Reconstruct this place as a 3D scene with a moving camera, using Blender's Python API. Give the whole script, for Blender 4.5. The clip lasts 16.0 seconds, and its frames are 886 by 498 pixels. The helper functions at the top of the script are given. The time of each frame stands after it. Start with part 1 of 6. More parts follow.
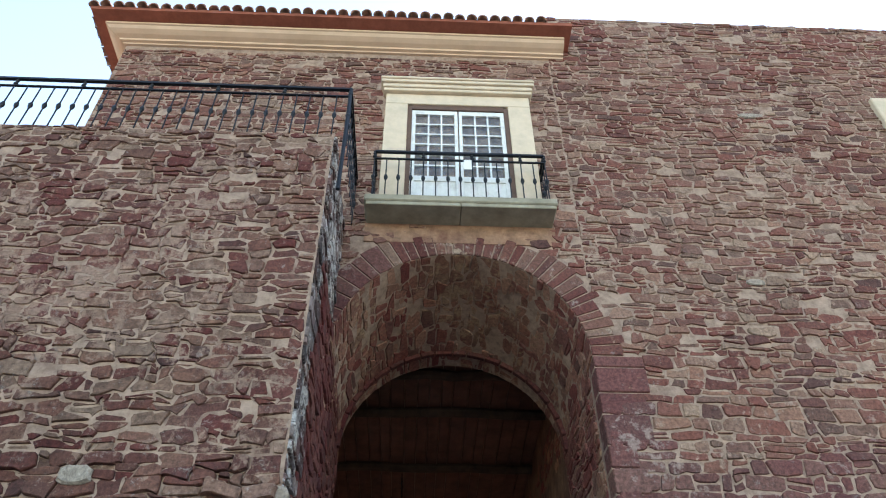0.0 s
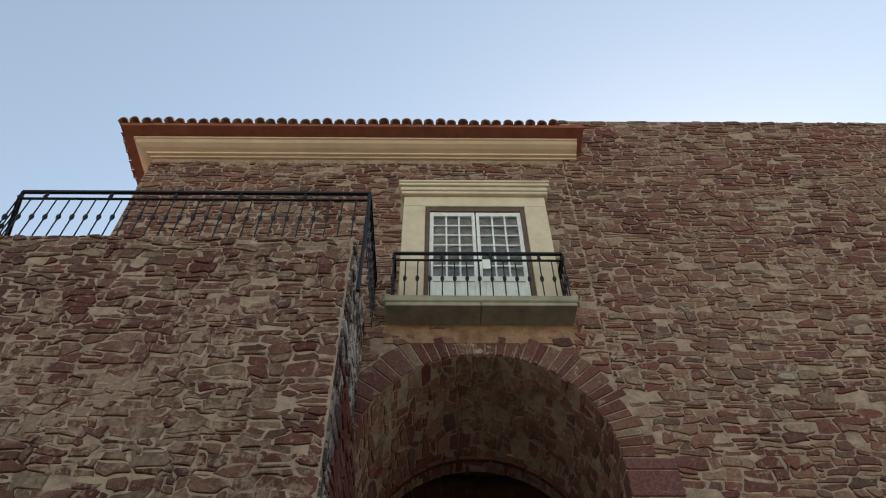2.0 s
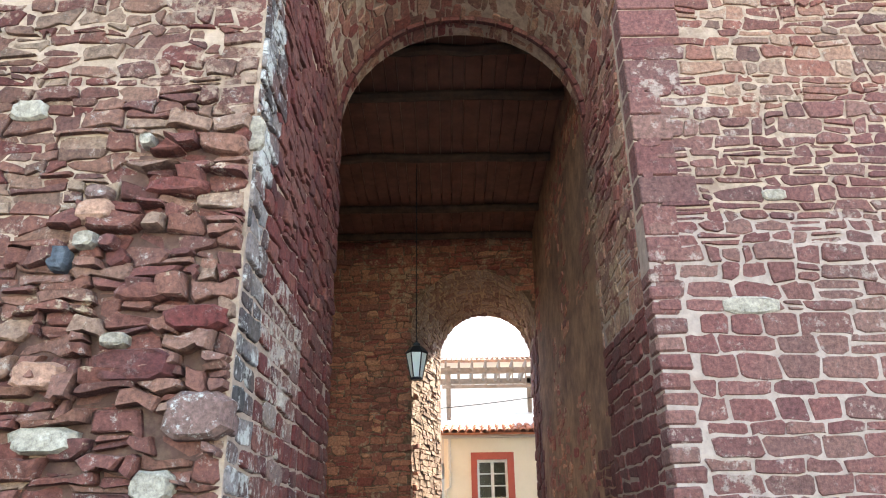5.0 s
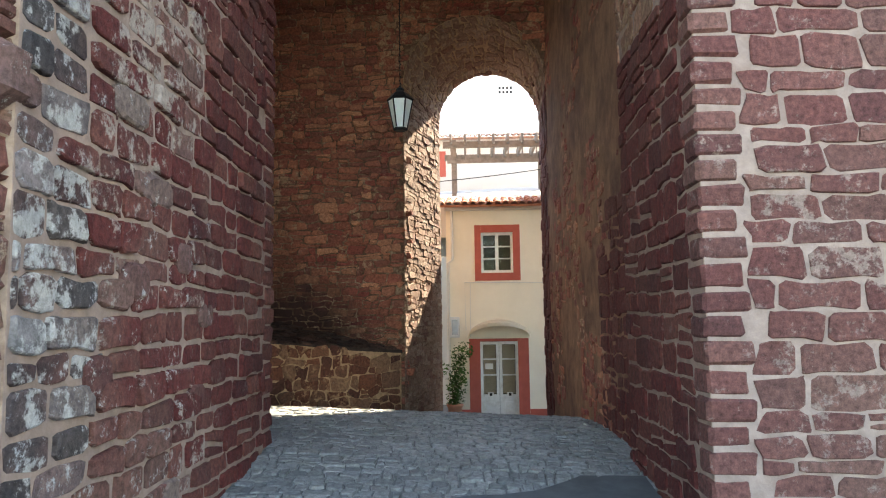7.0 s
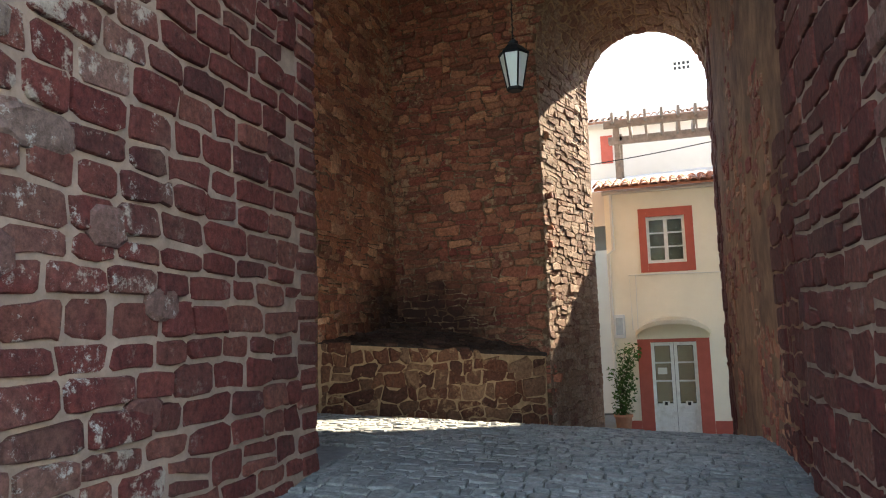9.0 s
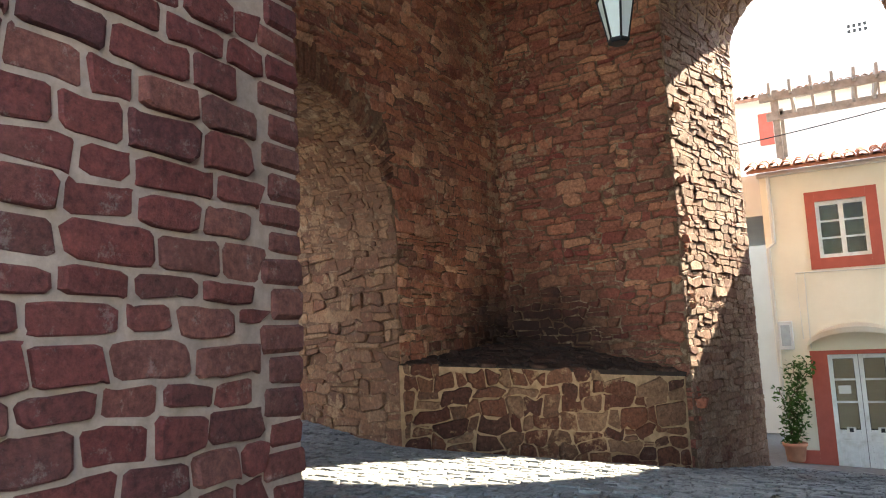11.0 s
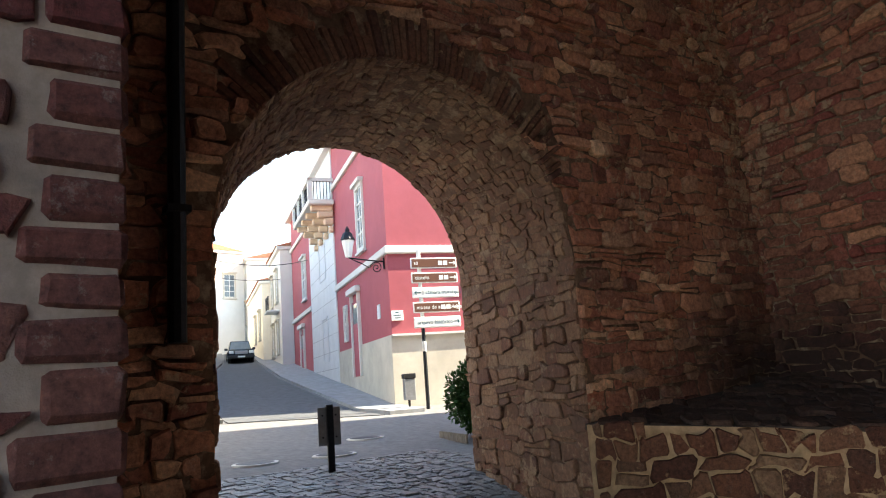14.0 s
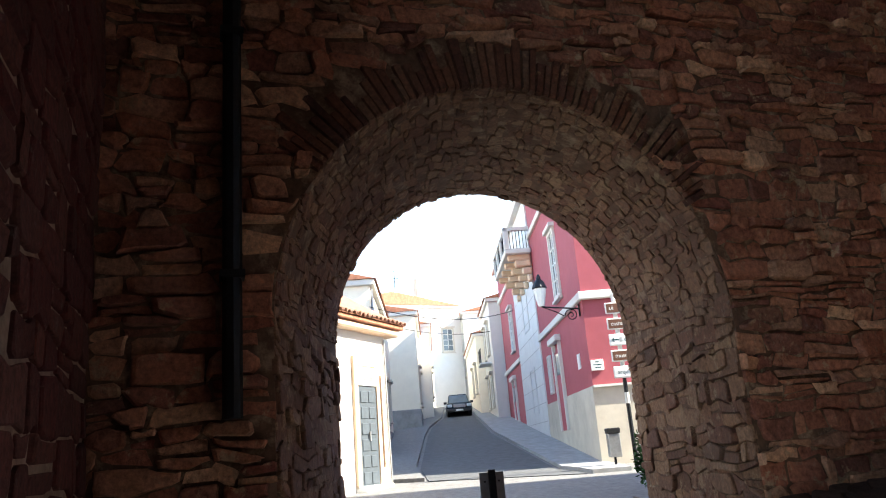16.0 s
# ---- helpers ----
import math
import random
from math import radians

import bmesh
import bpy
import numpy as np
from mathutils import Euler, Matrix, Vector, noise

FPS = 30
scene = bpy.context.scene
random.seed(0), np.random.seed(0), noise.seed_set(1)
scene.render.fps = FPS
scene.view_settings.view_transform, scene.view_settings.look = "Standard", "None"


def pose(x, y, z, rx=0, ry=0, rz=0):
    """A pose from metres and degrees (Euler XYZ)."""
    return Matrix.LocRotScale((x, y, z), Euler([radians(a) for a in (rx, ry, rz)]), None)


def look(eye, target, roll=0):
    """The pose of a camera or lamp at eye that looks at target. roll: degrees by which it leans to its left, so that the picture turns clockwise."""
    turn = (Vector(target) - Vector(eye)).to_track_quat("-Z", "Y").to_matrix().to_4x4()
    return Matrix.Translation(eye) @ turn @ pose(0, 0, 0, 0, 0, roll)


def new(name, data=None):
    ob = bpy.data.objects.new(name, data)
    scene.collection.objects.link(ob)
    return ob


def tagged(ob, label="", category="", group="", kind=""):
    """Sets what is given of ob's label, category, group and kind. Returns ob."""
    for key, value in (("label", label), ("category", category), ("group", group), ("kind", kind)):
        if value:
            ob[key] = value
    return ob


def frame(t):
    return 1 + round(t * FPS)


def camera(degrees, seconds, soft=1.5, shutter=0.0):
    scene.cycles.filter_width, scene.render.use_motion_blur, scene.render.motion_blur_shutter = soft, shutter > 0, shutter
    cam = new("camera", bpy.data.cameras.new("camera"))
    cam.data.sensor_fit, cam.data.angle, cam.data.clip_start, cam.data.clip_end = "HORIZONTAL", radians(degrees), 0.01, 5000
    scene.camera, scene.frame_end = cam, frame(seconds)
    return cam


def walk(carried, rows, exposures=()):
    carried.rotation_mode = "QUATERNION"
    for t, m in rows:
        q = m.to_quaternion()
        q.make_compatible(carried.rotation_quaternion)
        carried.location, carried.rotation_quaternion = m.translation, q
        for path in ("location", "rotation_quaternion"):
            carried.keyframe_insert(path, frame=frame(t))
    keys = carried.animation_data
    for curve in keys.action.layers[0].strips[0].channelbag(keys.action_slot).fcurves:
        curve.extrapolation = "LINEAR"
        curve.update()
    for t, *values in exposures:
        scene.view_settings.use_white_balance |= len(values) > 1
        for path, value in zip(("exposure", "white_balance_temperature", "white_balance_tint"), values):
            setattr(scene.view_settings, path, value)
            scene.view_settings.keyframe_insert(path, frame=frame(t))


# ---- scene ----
cam = camera(62.7, 16.0, soft=1.1)
METRES, EYE, TILT, LEAN, TURN = 12.0, 2.2, 0.0, 0.0, -2.7
ROWS = [
    (0.0, 0.0, 0.0, 0.0, 0.22, 42.19, 0.25),
    (0.5, -0.0011, -0.0014, 0.0016, 0.43, 46.73, 0.27),
    (1.0, -0.0023, -0.0003, 0.0013, 0.6, 49.4, 0.22),
    (1.5, -0.0028, 0.0007, 0.0006, 1.14, 50.34, 0.08),
    (2.0, -0.0029, 0.0052, 0.0005, 2.18, 50.27, 0.21),
    (2.5, -0.001, 0.0095, -0.0017, 3.01, 49.49, 0.26),
    (3.0, -0.0014, 0.0165, -0.0062, 3.24, 46.26, 0.23),
    (3.5, 0.0016, 0.0265, -0.0126, 2.96, 40.67, 0.09),
    (4.0, 0.009, 0.0468, -0.0177, 2.25, 33.57, 0.08),
    (4.5, 0.0172, 0.0733, -0.0249, 2.51, 27.77, 0.41),
    (5.0, 0.0236, 0.1086, -0.0319, 3.09, 21.61, 0.77),
    (7.5, 0.0711, 0.3241, -0.0648, 6.13, 4.85, 0.68),
    (8.0, 0.0863, 0.3648, -0.0681, 9.86, 5.85, 1.1),
    (8.5, 0.0972, 0.4073, -0.0692, 15.45, 6.03, 1.5),
    (9.0, 0.1096, 0.4532, -0.0705, 19.69, 6.34, 1.9),
    (11.5, 0.1086, 0.6681, -0.0559, 34.97, 7.38, 2.82),
    (12.0, 0.1017, 0.7087, -0.0549, 37.81, 7.68, 3.1),
    (12.5, 0.1005, 0.7442, -0.0535, 40.52, 8.15, 3.27),
    (13.0, 0.0988, 0.782, -0.0501, 46.99, 8.65, 3.66),
    (13.5, 0.0932, 0.8203, -0.0452, 52.66, 9.51, 4.01),
    (14.0, 0.0891, 0.8584, -0.0412, 57.1, 10.43, 4.15),
    (14.5, 0.0807, 0.8851, -0.0378, 62.37, 11.71, 4.23),
    (15.0, 0.0741, 0.9092, -0.0327, 66.09, 13.47, 4.3),
    (15.5, 0.0745, 0.9354, -0.0321, 71.17, 15.43, 4.56),
    (16.0, 0.066, 0.9621, -0.0332, 74.97, 15.56, 4.56),
]
EXPOSURES = [(t, s, k, 8) for t, s, k in ((0.0, 2.2, 7400), (0.5, 1.5, 8200), (1.0, 1.15, 9000), (2.5, 1.15, 9300), (3.0, 1.5, 9200), (3.5, 2.25, 8000), (4.0, 3.0, 7700), (4.5, 3.55, 7700), (5.2, 3.4, 7700), (7.3, 3.05, 8100), (9.0, 2.9, 8100), (11.4, 3.62, 7800),
                                          (12.5, 3.52, 7600), (13.0, 3.5, 7900), (13.5, 3.25, 7900), (14.0, 2.75, 7700), (15.0, 2.7, 7400), (16.0, 2.6, 7100))]
walk(cam, [(t, pose(0, 0, EYE, TILT, LEAN, TURN) @ pose(METRES * x, METRES * y, METRES * z, 90 + pitch, roll, yaw)) for t, x, y, z, yaw, pitch, roll in ROWS], EXPOSURES)

# ---- light: sun high behind the gate, clear sky ----
SUN_TO = Vector((0.48, 1.0, 0.85)).normalized()
world = bpy.data.worlds.new("sky")
scene.world = world
world.use_nodes = True
wn = world.node_tree
sky = wn.nodes.new("ShaderNodeTexSky")
sky.sky_type, sky.sun_disc = "NISHITA", False
sky.sun_elevation = math.asin(SUN_TO.z)
sky.sun_rotation = math.atan2(SUN_TO.x, SUN_TO.y)
sky.air_density, sky.dust_density, sky.ozone_density = 1.0, 0.2, 0.8
wn.links.new(sky.outputs[0], wn.nodes["Background"].inputs[0])
wn.nodes["Background"].inputs[1].default_value = 0.15
lamp = bpy.data.lights.new("sun", "SUN")
lamp.energy, lamp.angle, lamp.color = 4.0, radians(0.5), (1.0, 0.95, 0.86)
sun = new("sun", lamp)
sun.matrix_world = look(SUN_TO * 120, (0, 0, 0))

# ---- materials ----
rnd = random.Random(7)


def rgb(c):
    return (c[0], c[1], c[2], 1.0)


def base_mat(name, rough=0.9, metal=0.0):
    m = bpy.data.materials.new(name)
    m.use_nodes = True
    b = m.node_tree.nodes["Principled BSDF"]
    b.inputs["Roughness"].default_value, b.inputs["Metallic"].default_value = rough, metal
    b.inputs["Specular IOR Level"].default_value = 0.3
    return m, m.node_tree, b


def noise_node(nt, scale, detail=4.0, rough=0.6, vec=None):
    n = nt.nodes.new("ShaderNodeTexNoise")
    n.inputs["Scale"].default_value, n.inputs["Detail"].default_value, n.inputs["Roughness"].default_value = scale, detail, rough
    if vec:
        nt.links.new(vec, n.inputs["Vector"])
    return n


def ramp_node(nt, fac, stops, smooth=True):
    r = nt.nodes.new("ShaderNodeValToRGB")
    r.color_ramp.interpolation = "LINEAR" if smooth else "CONSTANT"
    els = r.color_ramp.elements
    while len(els) < len(stops):
        els.new(0.5)
    for e, (p, c) in zip(els, stops):
        e.position, e.color = p, rgb(c)
    nt.links.new(fac, r.inputs[0])
    return r


def mix_node(nt, kind, fac, a, b):
    m = nt.nodes.new("ShaderNodeMix")
    m.data_type, m.blend_type = "RGBA", kind
    for value, slot in ((fac, 0), (a, 6), (b, 7)):
        if hasattr(value, "links"):
            nt.links.new(value, m.inputs[slot])
        else:
            m.inputs[slot].default_value = value if slot == 0 else rgb(value)
    return m.outputs[2]


def bump_node(nt, b, parts, strength=0.5):
    """parts: (height socket, distance in metres)"""
    last = None
    for h, dist in parts:
        bp = nt.nodes.new("ShaderNodeBump")
        bp.inputs["Strength"].default_value, bp.inputs["Distance"].default_value = strength, dist
        nt.links.new(h, bp.inputs["Height"])
        if last:
            nt.links.new(last, bp.inputs["Normal"])
        last = bp.outputs[0]
    nt.links.new(last, b.inputs["Normal"])


def stone_mat(name, colours, patch=None, patch_amount=0.5, patch_scale=0.5, single=False, speck=0.25, rough=0.92, relief=0.018, speck_colour=(0.62, 0.58, 0.52), speck_scale=7.0, smear=0.0, smear_colour=(0.4, 0.3, 0.22), stain=0.0, dark_spot=None):
    m, nt, b = base_mat(name, rough)
    pos = nt.nodes.new("ShaderNodeNewGeometry")
    p = pos.outputs["Position"]
    if single:
        r = nt.nodes.new("ShaderNodeObjectInfo").outputs["Random"]
    else:
        r = pos.outputs["Random Per Island"]
    n = len(colours)
    col = ramp_node(nt, r, [(i / (n - 1) if n > 1 else 0, c) for i, c in enumerate(colours)]).outputs[0]
    if patch:
        big = noise_node(nt, patch_scale, 3.0, 0.55, p)
        f = nt.nodes.new("ShaderNodeMapRange")
        f.inputs[1].default_value, f.inputs[2].default_value, f.inputs[4].default_value = 0.47, 0.62, patch_amount
        nt.links.new(big.outputs[0], f.inputs[0])
        col = mix_node(nt, "MIX", f.outputs[0], col, patch)
    mid = noise_node(nt, 20.0, 8.0, 0.75, p)
    shade = ramp_node(nt, mid.outputs[0], [(0.3, (0.38, 0.36, 0.35)), (0.5, (0.95, 0.93, 0.92)), (0.7, (1.55, 1.5, 1.45))]).outputs[0]
    col = mix_node(nt, "MULTIPLY", 1.0, col, shade)
    fine = noise_node(nt, 70.0, 4.0, 0.7, p)
    if speck:
        sp = noise_node(nt, 7.0, 9.0, 0.82, p)
        f2 = nt.nodes.new("ShaderNodeMapRange")
        f2.inputs[1].default_value, f2.inputs[2].default_value, f2.inputs[4].default_value = 0.57, 0.64, speck
        nt.links.new(sp.outputs[0], f2.inputs[0])
        col = mix_node(nt, "MIX", f2.outputs[0], col, speck_colour)
    if smear:
        # old lime pointing left over the stones' faces
        sm = noise_node(nt, 5.5, 10.0, 0.74, p)
        where = noise_node(nt, 0.7, 3.0, 0.6, p)
        add = nt.nodes.new("ShaderNodeMath")
        add.operation, add.inputs[1].default_value = "MULTIPLY_ADD", 0.55
        nt.links.new(where.outputs[0], add.inputs[0])
        nt.links.new(sm.outputs[0], add.inputs[2])
        f3 = nt.nodes.new("ShaderNodeMapRange")
        f3.inputs[1].default_value, f3.inputs[2].default_value, f3.inputs[4].default_value = 0.885 - 0.16 * smear, 0.945 - 0.16 * smear, 0.92
        nt.links.new(add.outputs[0], f3.inputs[0])
        pale = mix_node(nt, "MULTIPLY", 0.7, smear_colour, shade)
        col = mix_node(nt, "MIX", f3.outputs[0], col, pale)
    if stain:
        # weathering crust in broad runs
        st = noise_node(nt, 0.38, 8.0, 0.68, p)
        f4 = nt.nodes.new("ShaderNodeMapRange")
        f4.inputs[1].default_value, f4.inputs[2].default_value, f4.inputs[4].default_value = 0.5, 0.66, stain
        nt.links.new(st.outputs[0], f4.inputs[0])
        col = mix_node(nt, "MULTIPLY", f4.outputs[0], col, (0.42, 0.43, 0.43))
    if dark_spot:
        # darker ragged-edged colour, spread over the wall round one spot
        centre, inner, outer = dark_spot
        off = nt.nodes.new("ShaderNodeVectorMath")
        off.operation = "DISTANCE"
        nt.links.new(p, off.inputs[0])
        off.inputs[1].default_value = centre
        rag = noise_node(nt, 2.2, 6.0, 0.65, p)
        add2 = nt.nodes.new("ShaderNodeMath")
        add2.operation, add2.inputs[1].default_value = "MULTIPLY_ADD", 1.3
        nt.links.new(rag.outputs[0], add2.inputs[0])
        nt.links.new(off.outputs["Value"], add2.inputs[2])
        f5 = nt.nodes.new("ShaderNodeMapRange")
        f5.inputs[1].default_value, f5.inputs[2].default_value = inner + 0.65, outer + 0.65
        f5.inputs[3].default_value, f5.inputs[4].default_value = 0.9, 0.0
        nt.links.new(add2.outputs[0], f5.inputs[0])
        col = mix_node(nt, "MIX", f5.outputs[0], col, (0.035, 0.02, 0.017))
    nt.links.new(col, b.inputs["Base Color"])
    bump_node(nt, b, [(mid.outputs[0], relief), (fine.outputs[0], relief * 0.35)], 0.9)
    return m


def plain_mat(name, c, rough=0.8, metal=0.0, vary=0.15, scale=3.0, relief=0.003, dirt=None, dirt_amount=0.3):
    m, nt, b = base_mat(name, rough, metal)
    p = nt.nodes.new("ShaderNodeNewGeometry").outputs["Position"]
    a = noise_node(nt, scale, 6.0, 0.65, p)
    lo, hi = tuple(x * (1 - vary) for x in c), tuple(min(1, x * (1 + vary)) for x in c)
    col = ramp_node(nt, a.outputs[0], [(0.3, lo), (0.7, hi)]).outputs[0]
    if dirt:
        d = noise_node(nt, scale * 0.35, 7.0, 0.7, p)
        f = nt.nodes.new("ShaderNodeMapRange")
        f.inputs[1].default_value, f.inputs[2].default_value, f.inputs[4].default_value = 0.5, 0.68, dirt_amount
        nt.links.new(d.outputs[0], f.inputs[0])
        col = mix_node(nt, "MIX", f.outputs[0], col, dirt)
    nt.links.new(col, b.inputs["Base Color"])
    fine = noise_node(nt, scale * 18, 4.0, 0.6, p)
    if relief:
        bump_node(nt, b, [(a.outputs[0], relief), (fine.outputs[0], relief * 0.4)], 0.7)
    return m


RED = [(0.088, 0.019, 0.018), (0.135, 0.033, 0.029), (0.1, 0.022, 0.021), (0.155, 0.052, 0.041), (0.07, 0.02, 0.02), (0.118, 0.029, 0.026)]
TAN = [(0.135, 0.052, 0.042), (0.26, 0.14, 0.098), (0.18, 0.064, 0.05), (0.34, 0.23, 0.165), (0.13, 0.055, 0.047), (0.27, 0.16, 0.115), (0.2, 0.078, 0.058), (0.085, 0.038, 0.034)]
OCHRE = [(0.185, 0.066, 0.043), (0.3, 0.145, 0.088), (0.15, 0.052, 0.038), (0.37, 0.215, 0.135), (0.11, 0.045, 0.035), (0.25, 0.1, 0.062), (0.2, 0.08, 0.052)]
LIME = (0.35, 0.245, 0.188)
DARK_SPOT = ((-2.9, 18.6, 1.1), 0.95, 1.9)


def tinted(colours, k):
    return [tuple(x * k for x in c) for c in colours]


M = {}
for tag, one in (("", False), (" single", True)):
    M["tower" + tag] = stone_mat("mixed rubble" + tag, tinted((TAN[0], TAN[1], TAN[2], RED[1], TAN[3], TAN[4], TAN[6], TAN[5], TAN[7]), 0.72), (0.13, 0.045, 0.038), 0.55, 0.45, one, 0.3, smear=0.45, smear_colour=(0.28, 0.182, 0.138), stain=0.85)
    M["upper" + tag] = stone_mat("red tan rubble" + tag, tinted((TAN[0], TAN[2], TAN[1], TAN[4], RED[3], TAN[6], TAN[2], TAN[5], TAN[7], TAN[3]), 1.0), (0.24, 0.16, 0.12), 0.35, 0.5, one, 0.2, smear=0.2, smear_colour=LIME, stain=0.6)
    M["red" + tag] = stone_mat("dark red sandstone" + tag, RED, (0.15, 0.07, 0.055), 0.3, 0.8, one, 0.12)
    M["rose" + tag] = stone_mat("weathered rose sandstone" + tag, [(0.125, 0.045, 0.042), (0.168, 0.069, 0.061), (0.138, 0.05, 0.047), (0.185, 0.093, 0.077), (0.1, 0.039, 0.039), (0.15, 0.056, 0.051)], (0.16, 0.085, 0.07), 0.35, 0.8, one, 0.2, smear=0.1, smear_colour=(0.3, 0.22, 0.19), stain=0.3)
    M["lichened" + tag] = stone_mat("lichen-spotted red sandstone" + tag, RED + [(0.2, 0.12, 0.1)], (0.22, 0.14, 0.11), 0.4, 0.9, one, 0.75, speck_scale=5.0, speck_colour=(0.5, 0.48, 0.45), smear=0.3, smear_colour=(0.36, 0.3, 0.26))
    M["vault" + tag] = stone_mat("brown rubble" + tag, tinted((TAN[0], TAN[2], RED[1], TAN[4], TAN[6], TAN[1], TAN[7]), 1.25), (0.3, 0.2, 0.12), 0.35, 0.7, one, 0.12, smear=0.3, smear_colour=(0.33, 0.22, 0.14), stain=0.5)
    # lightened rubble, also used where bounced light is missing in the north vault
    M["jamb" + tag] = stone_mat("pale rubble lightened for bounced light" + tag, [(0.22, 0.115, 0.08), (0.29, 0.19, 0.14), (0.17, 0.08, 0.058), (0.34, 0.25, 0.19), (0.24, 0.14, 0.1)], (0.26, 0.18, 0.13), 0.4, 0.8, one, 0.2, smear=0.3, smear_colour=(0.34, 0.26, 0.2))
    M["ochre" + tag] = stone_mat("ochre rubble" + tag, tinted(OCHRE, 1.85), (0.19, 0.085, 0.06), 0.45, 0.55, one, 0.12, smear=0.3, smear_colour=(0.45, 0.3, 0.2), dark_spot=DARK_SPOT)
    M["umber" + tag] = stone_mat("dark red-brown rubble" + tag, tinted((OCHRE[0], OCHRE[2], OCHRE[4], OCHRE[5], RED[1], OCHRE[6], OCHRE[1]), 1.9), (0.18, 0.075, 0.055), 0.45, 0.55, one, 0.12, smear=0.25, smear_colour=(0.42, 0.27, 0.18), dark_spot=DARK_SPOT)
    M["ruin" + tag] = stone_mat("weathered loose red stone" + tag, [(0.1, 0.03, 0.026), (0.16, 0.06, 0.048), (0.12, 0.036, 0.03), (0.2, 0.095, 0.07), (0.085, 0.03, 0.028), (0.15, 0.05, 0.04), (0.24, 0.15, 0.11), (0.11, 0.034, 0.03)], (0.19, 0.1, 0.075), 0.3, 0.6, one, 0.35, smear=0.12)
    M["bench" + tag] = stone_mat("dark brown rubble" + tag, tinted(OCHRE, 0.75), (0.1, 0.042, 0.03), 0.4, 0.8, one, 0.1, smear=0.2, smear_colour=(0.36, 0.22, 0.13))
    M["sandy" + tag] = stone_mat("sandy brown rubble" + tag, [(0.26, 0.135, 0.08), (0.33, 0.2, 0.125), (0.18, 0.085, 0.055), (0.28, 0.155, 0.095), (0.13, 0.065, 0.045), (0.22, 0.1, 0.065)], (0.16, 0.09, 0.06), 0.4, 0.8, one, 0.15, smear=0.35, smear_colour=(0.36, 0.24, 0.155))
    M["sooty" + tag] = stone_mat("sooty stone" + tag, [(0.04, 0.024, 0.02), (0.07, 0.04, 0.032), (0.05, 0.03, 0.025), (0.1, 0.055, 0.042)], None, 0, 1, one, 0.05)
    M["stained" + tag] = stone_mat("crusted red stone" + tag, [(0.07, 0.04, 0.038), (0.12, 0.055, 0.048), (0.2, 0.16, 0.15), (0.05, 0.04, 0.04), (0.16, 0.09, 0.08), (0.28, 0.26, 0.26)], (0.05, 0.048, 0.052), 0.6, 1.6, one, 0.85, speck_scale=4.0, speck_colour=(0.5, 0.5, 0.5), smear=0.6, smear_colour=(0.46, 0.44, 0.42), stain=0.5)
    M["cobble" + tag] = stone_mat("grey setts" + tag, [(0.15, 0.16, 0.165), (0.21, 0.22, 0.222), (0.26, 0.27, 0.268), (0.18, 0.19, 0.188)], (0.13, 0.132, 0.13), 0.4, 0.8, one, 0.1, 0.55, 0.004)
M["mortar"] = plain_mat("lime mortar", (0.34, 0.238, 0.18), 0.95, vary=0.35, scale=9, relief=0.02, dirt=(0.17, 0.1, 0.075), dirt_amount=0.75)
M["mortar_dark"] = plain_mat("old earthy mortar", (0.15, 0.085, 0.055), 0.95, vary=0.35, scale=14, relief=0.02, dirt=(0.5, 0.37, 0.26), dirt_amount=0.85)
M["gap_dark"] = plain_mat("dark brown gap backing", (0.085, 0.042, 0.033), 0.95, vary=0.4, scale=7, relief=0.025, dirt=(0.22, 0.14, 0.1), dirt_amount=0.5)
M["mortar_grey"] = plain_mat("grey pointing", (0.285, 0.2, 0.162), 0.95, vary=0.25, scale=9, relief=0.012, dirt=(0.2, 0.14, 0.12), dirt_amount=0.5)
M["mortar_pale"] = plain_mat("pale pointing", (0.3, 0.222, 0.19), 0.95, vary=0.25, scale=9, relief=0.01, dirt=(0.23, 0.15, 0.125), dirt_amount=0.5)
M["tan_render"] = plain_mat("tan render", (0.3, 0.175, 0.115), 0.95, vary=0.4, scale=6, relief=0.03, dirt=(0.16, 0.07, 0.05), dirt_amount=0.9)
M["white_stone"] = stone_mat("weathered pale limestone", [(0.26, 0.215, 0.175), (0.33, 0.285, 0.235)], None, 0, 1, True, 0.3)
M["slate_stone"] = stone_mat("blue-grey stone", [(0.07, 0.08, 0.1), (0.09, 0.1, 0.12)], None, 0, 1, True, 0.1)
M["lichen_stone"] = stone_mat("lichened grey-red stone", [(0.13, 0.05, 0.045), (0.2, 0.15, 0.13), (0.11, 0.04, 0.036)], None, 0, 1, True, 0.9, speck_scale=3.5, speck_colour=(0.52, 0.5, 0.47))
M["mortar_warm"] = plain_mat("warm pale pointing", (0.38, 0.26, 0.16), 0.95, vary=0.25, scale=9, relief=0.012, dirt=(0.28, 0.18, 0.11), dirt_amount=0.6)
M["mortar_bench"] = plain_mat("brown pointing", (0.46, 0.3, 0.18), 0.95, vary=0.3, scale=9, relief=0.014, dirt=(0.2, 0.1, 0.065), dirt_amount=0.6)
M["earth"] = plain_mat("joint sand", (0.09, 0.085, 0.08), 0.95, vary=0.3, scale=6, relief=0.01)
M["ground"] = plain_mat("worn paving setts far off", (0.15, 0.15, 0.15), 0.85, vary=0.3, scale=7, relief=0.01, dirt=(0.22, 0.21, 0.19), dirt_amount=0.4)
M["asphalt"] = plain_mat("asphalt", (0.085, 0.09, 0.095), 0.85, vary=0.25, scale=4, relief=0.004)
M["dark_spot"] = plain_mat("sooty render", (0.05, 0.035, 0.03), 0.95, vary=0.4, scale=4, relief=0.02)
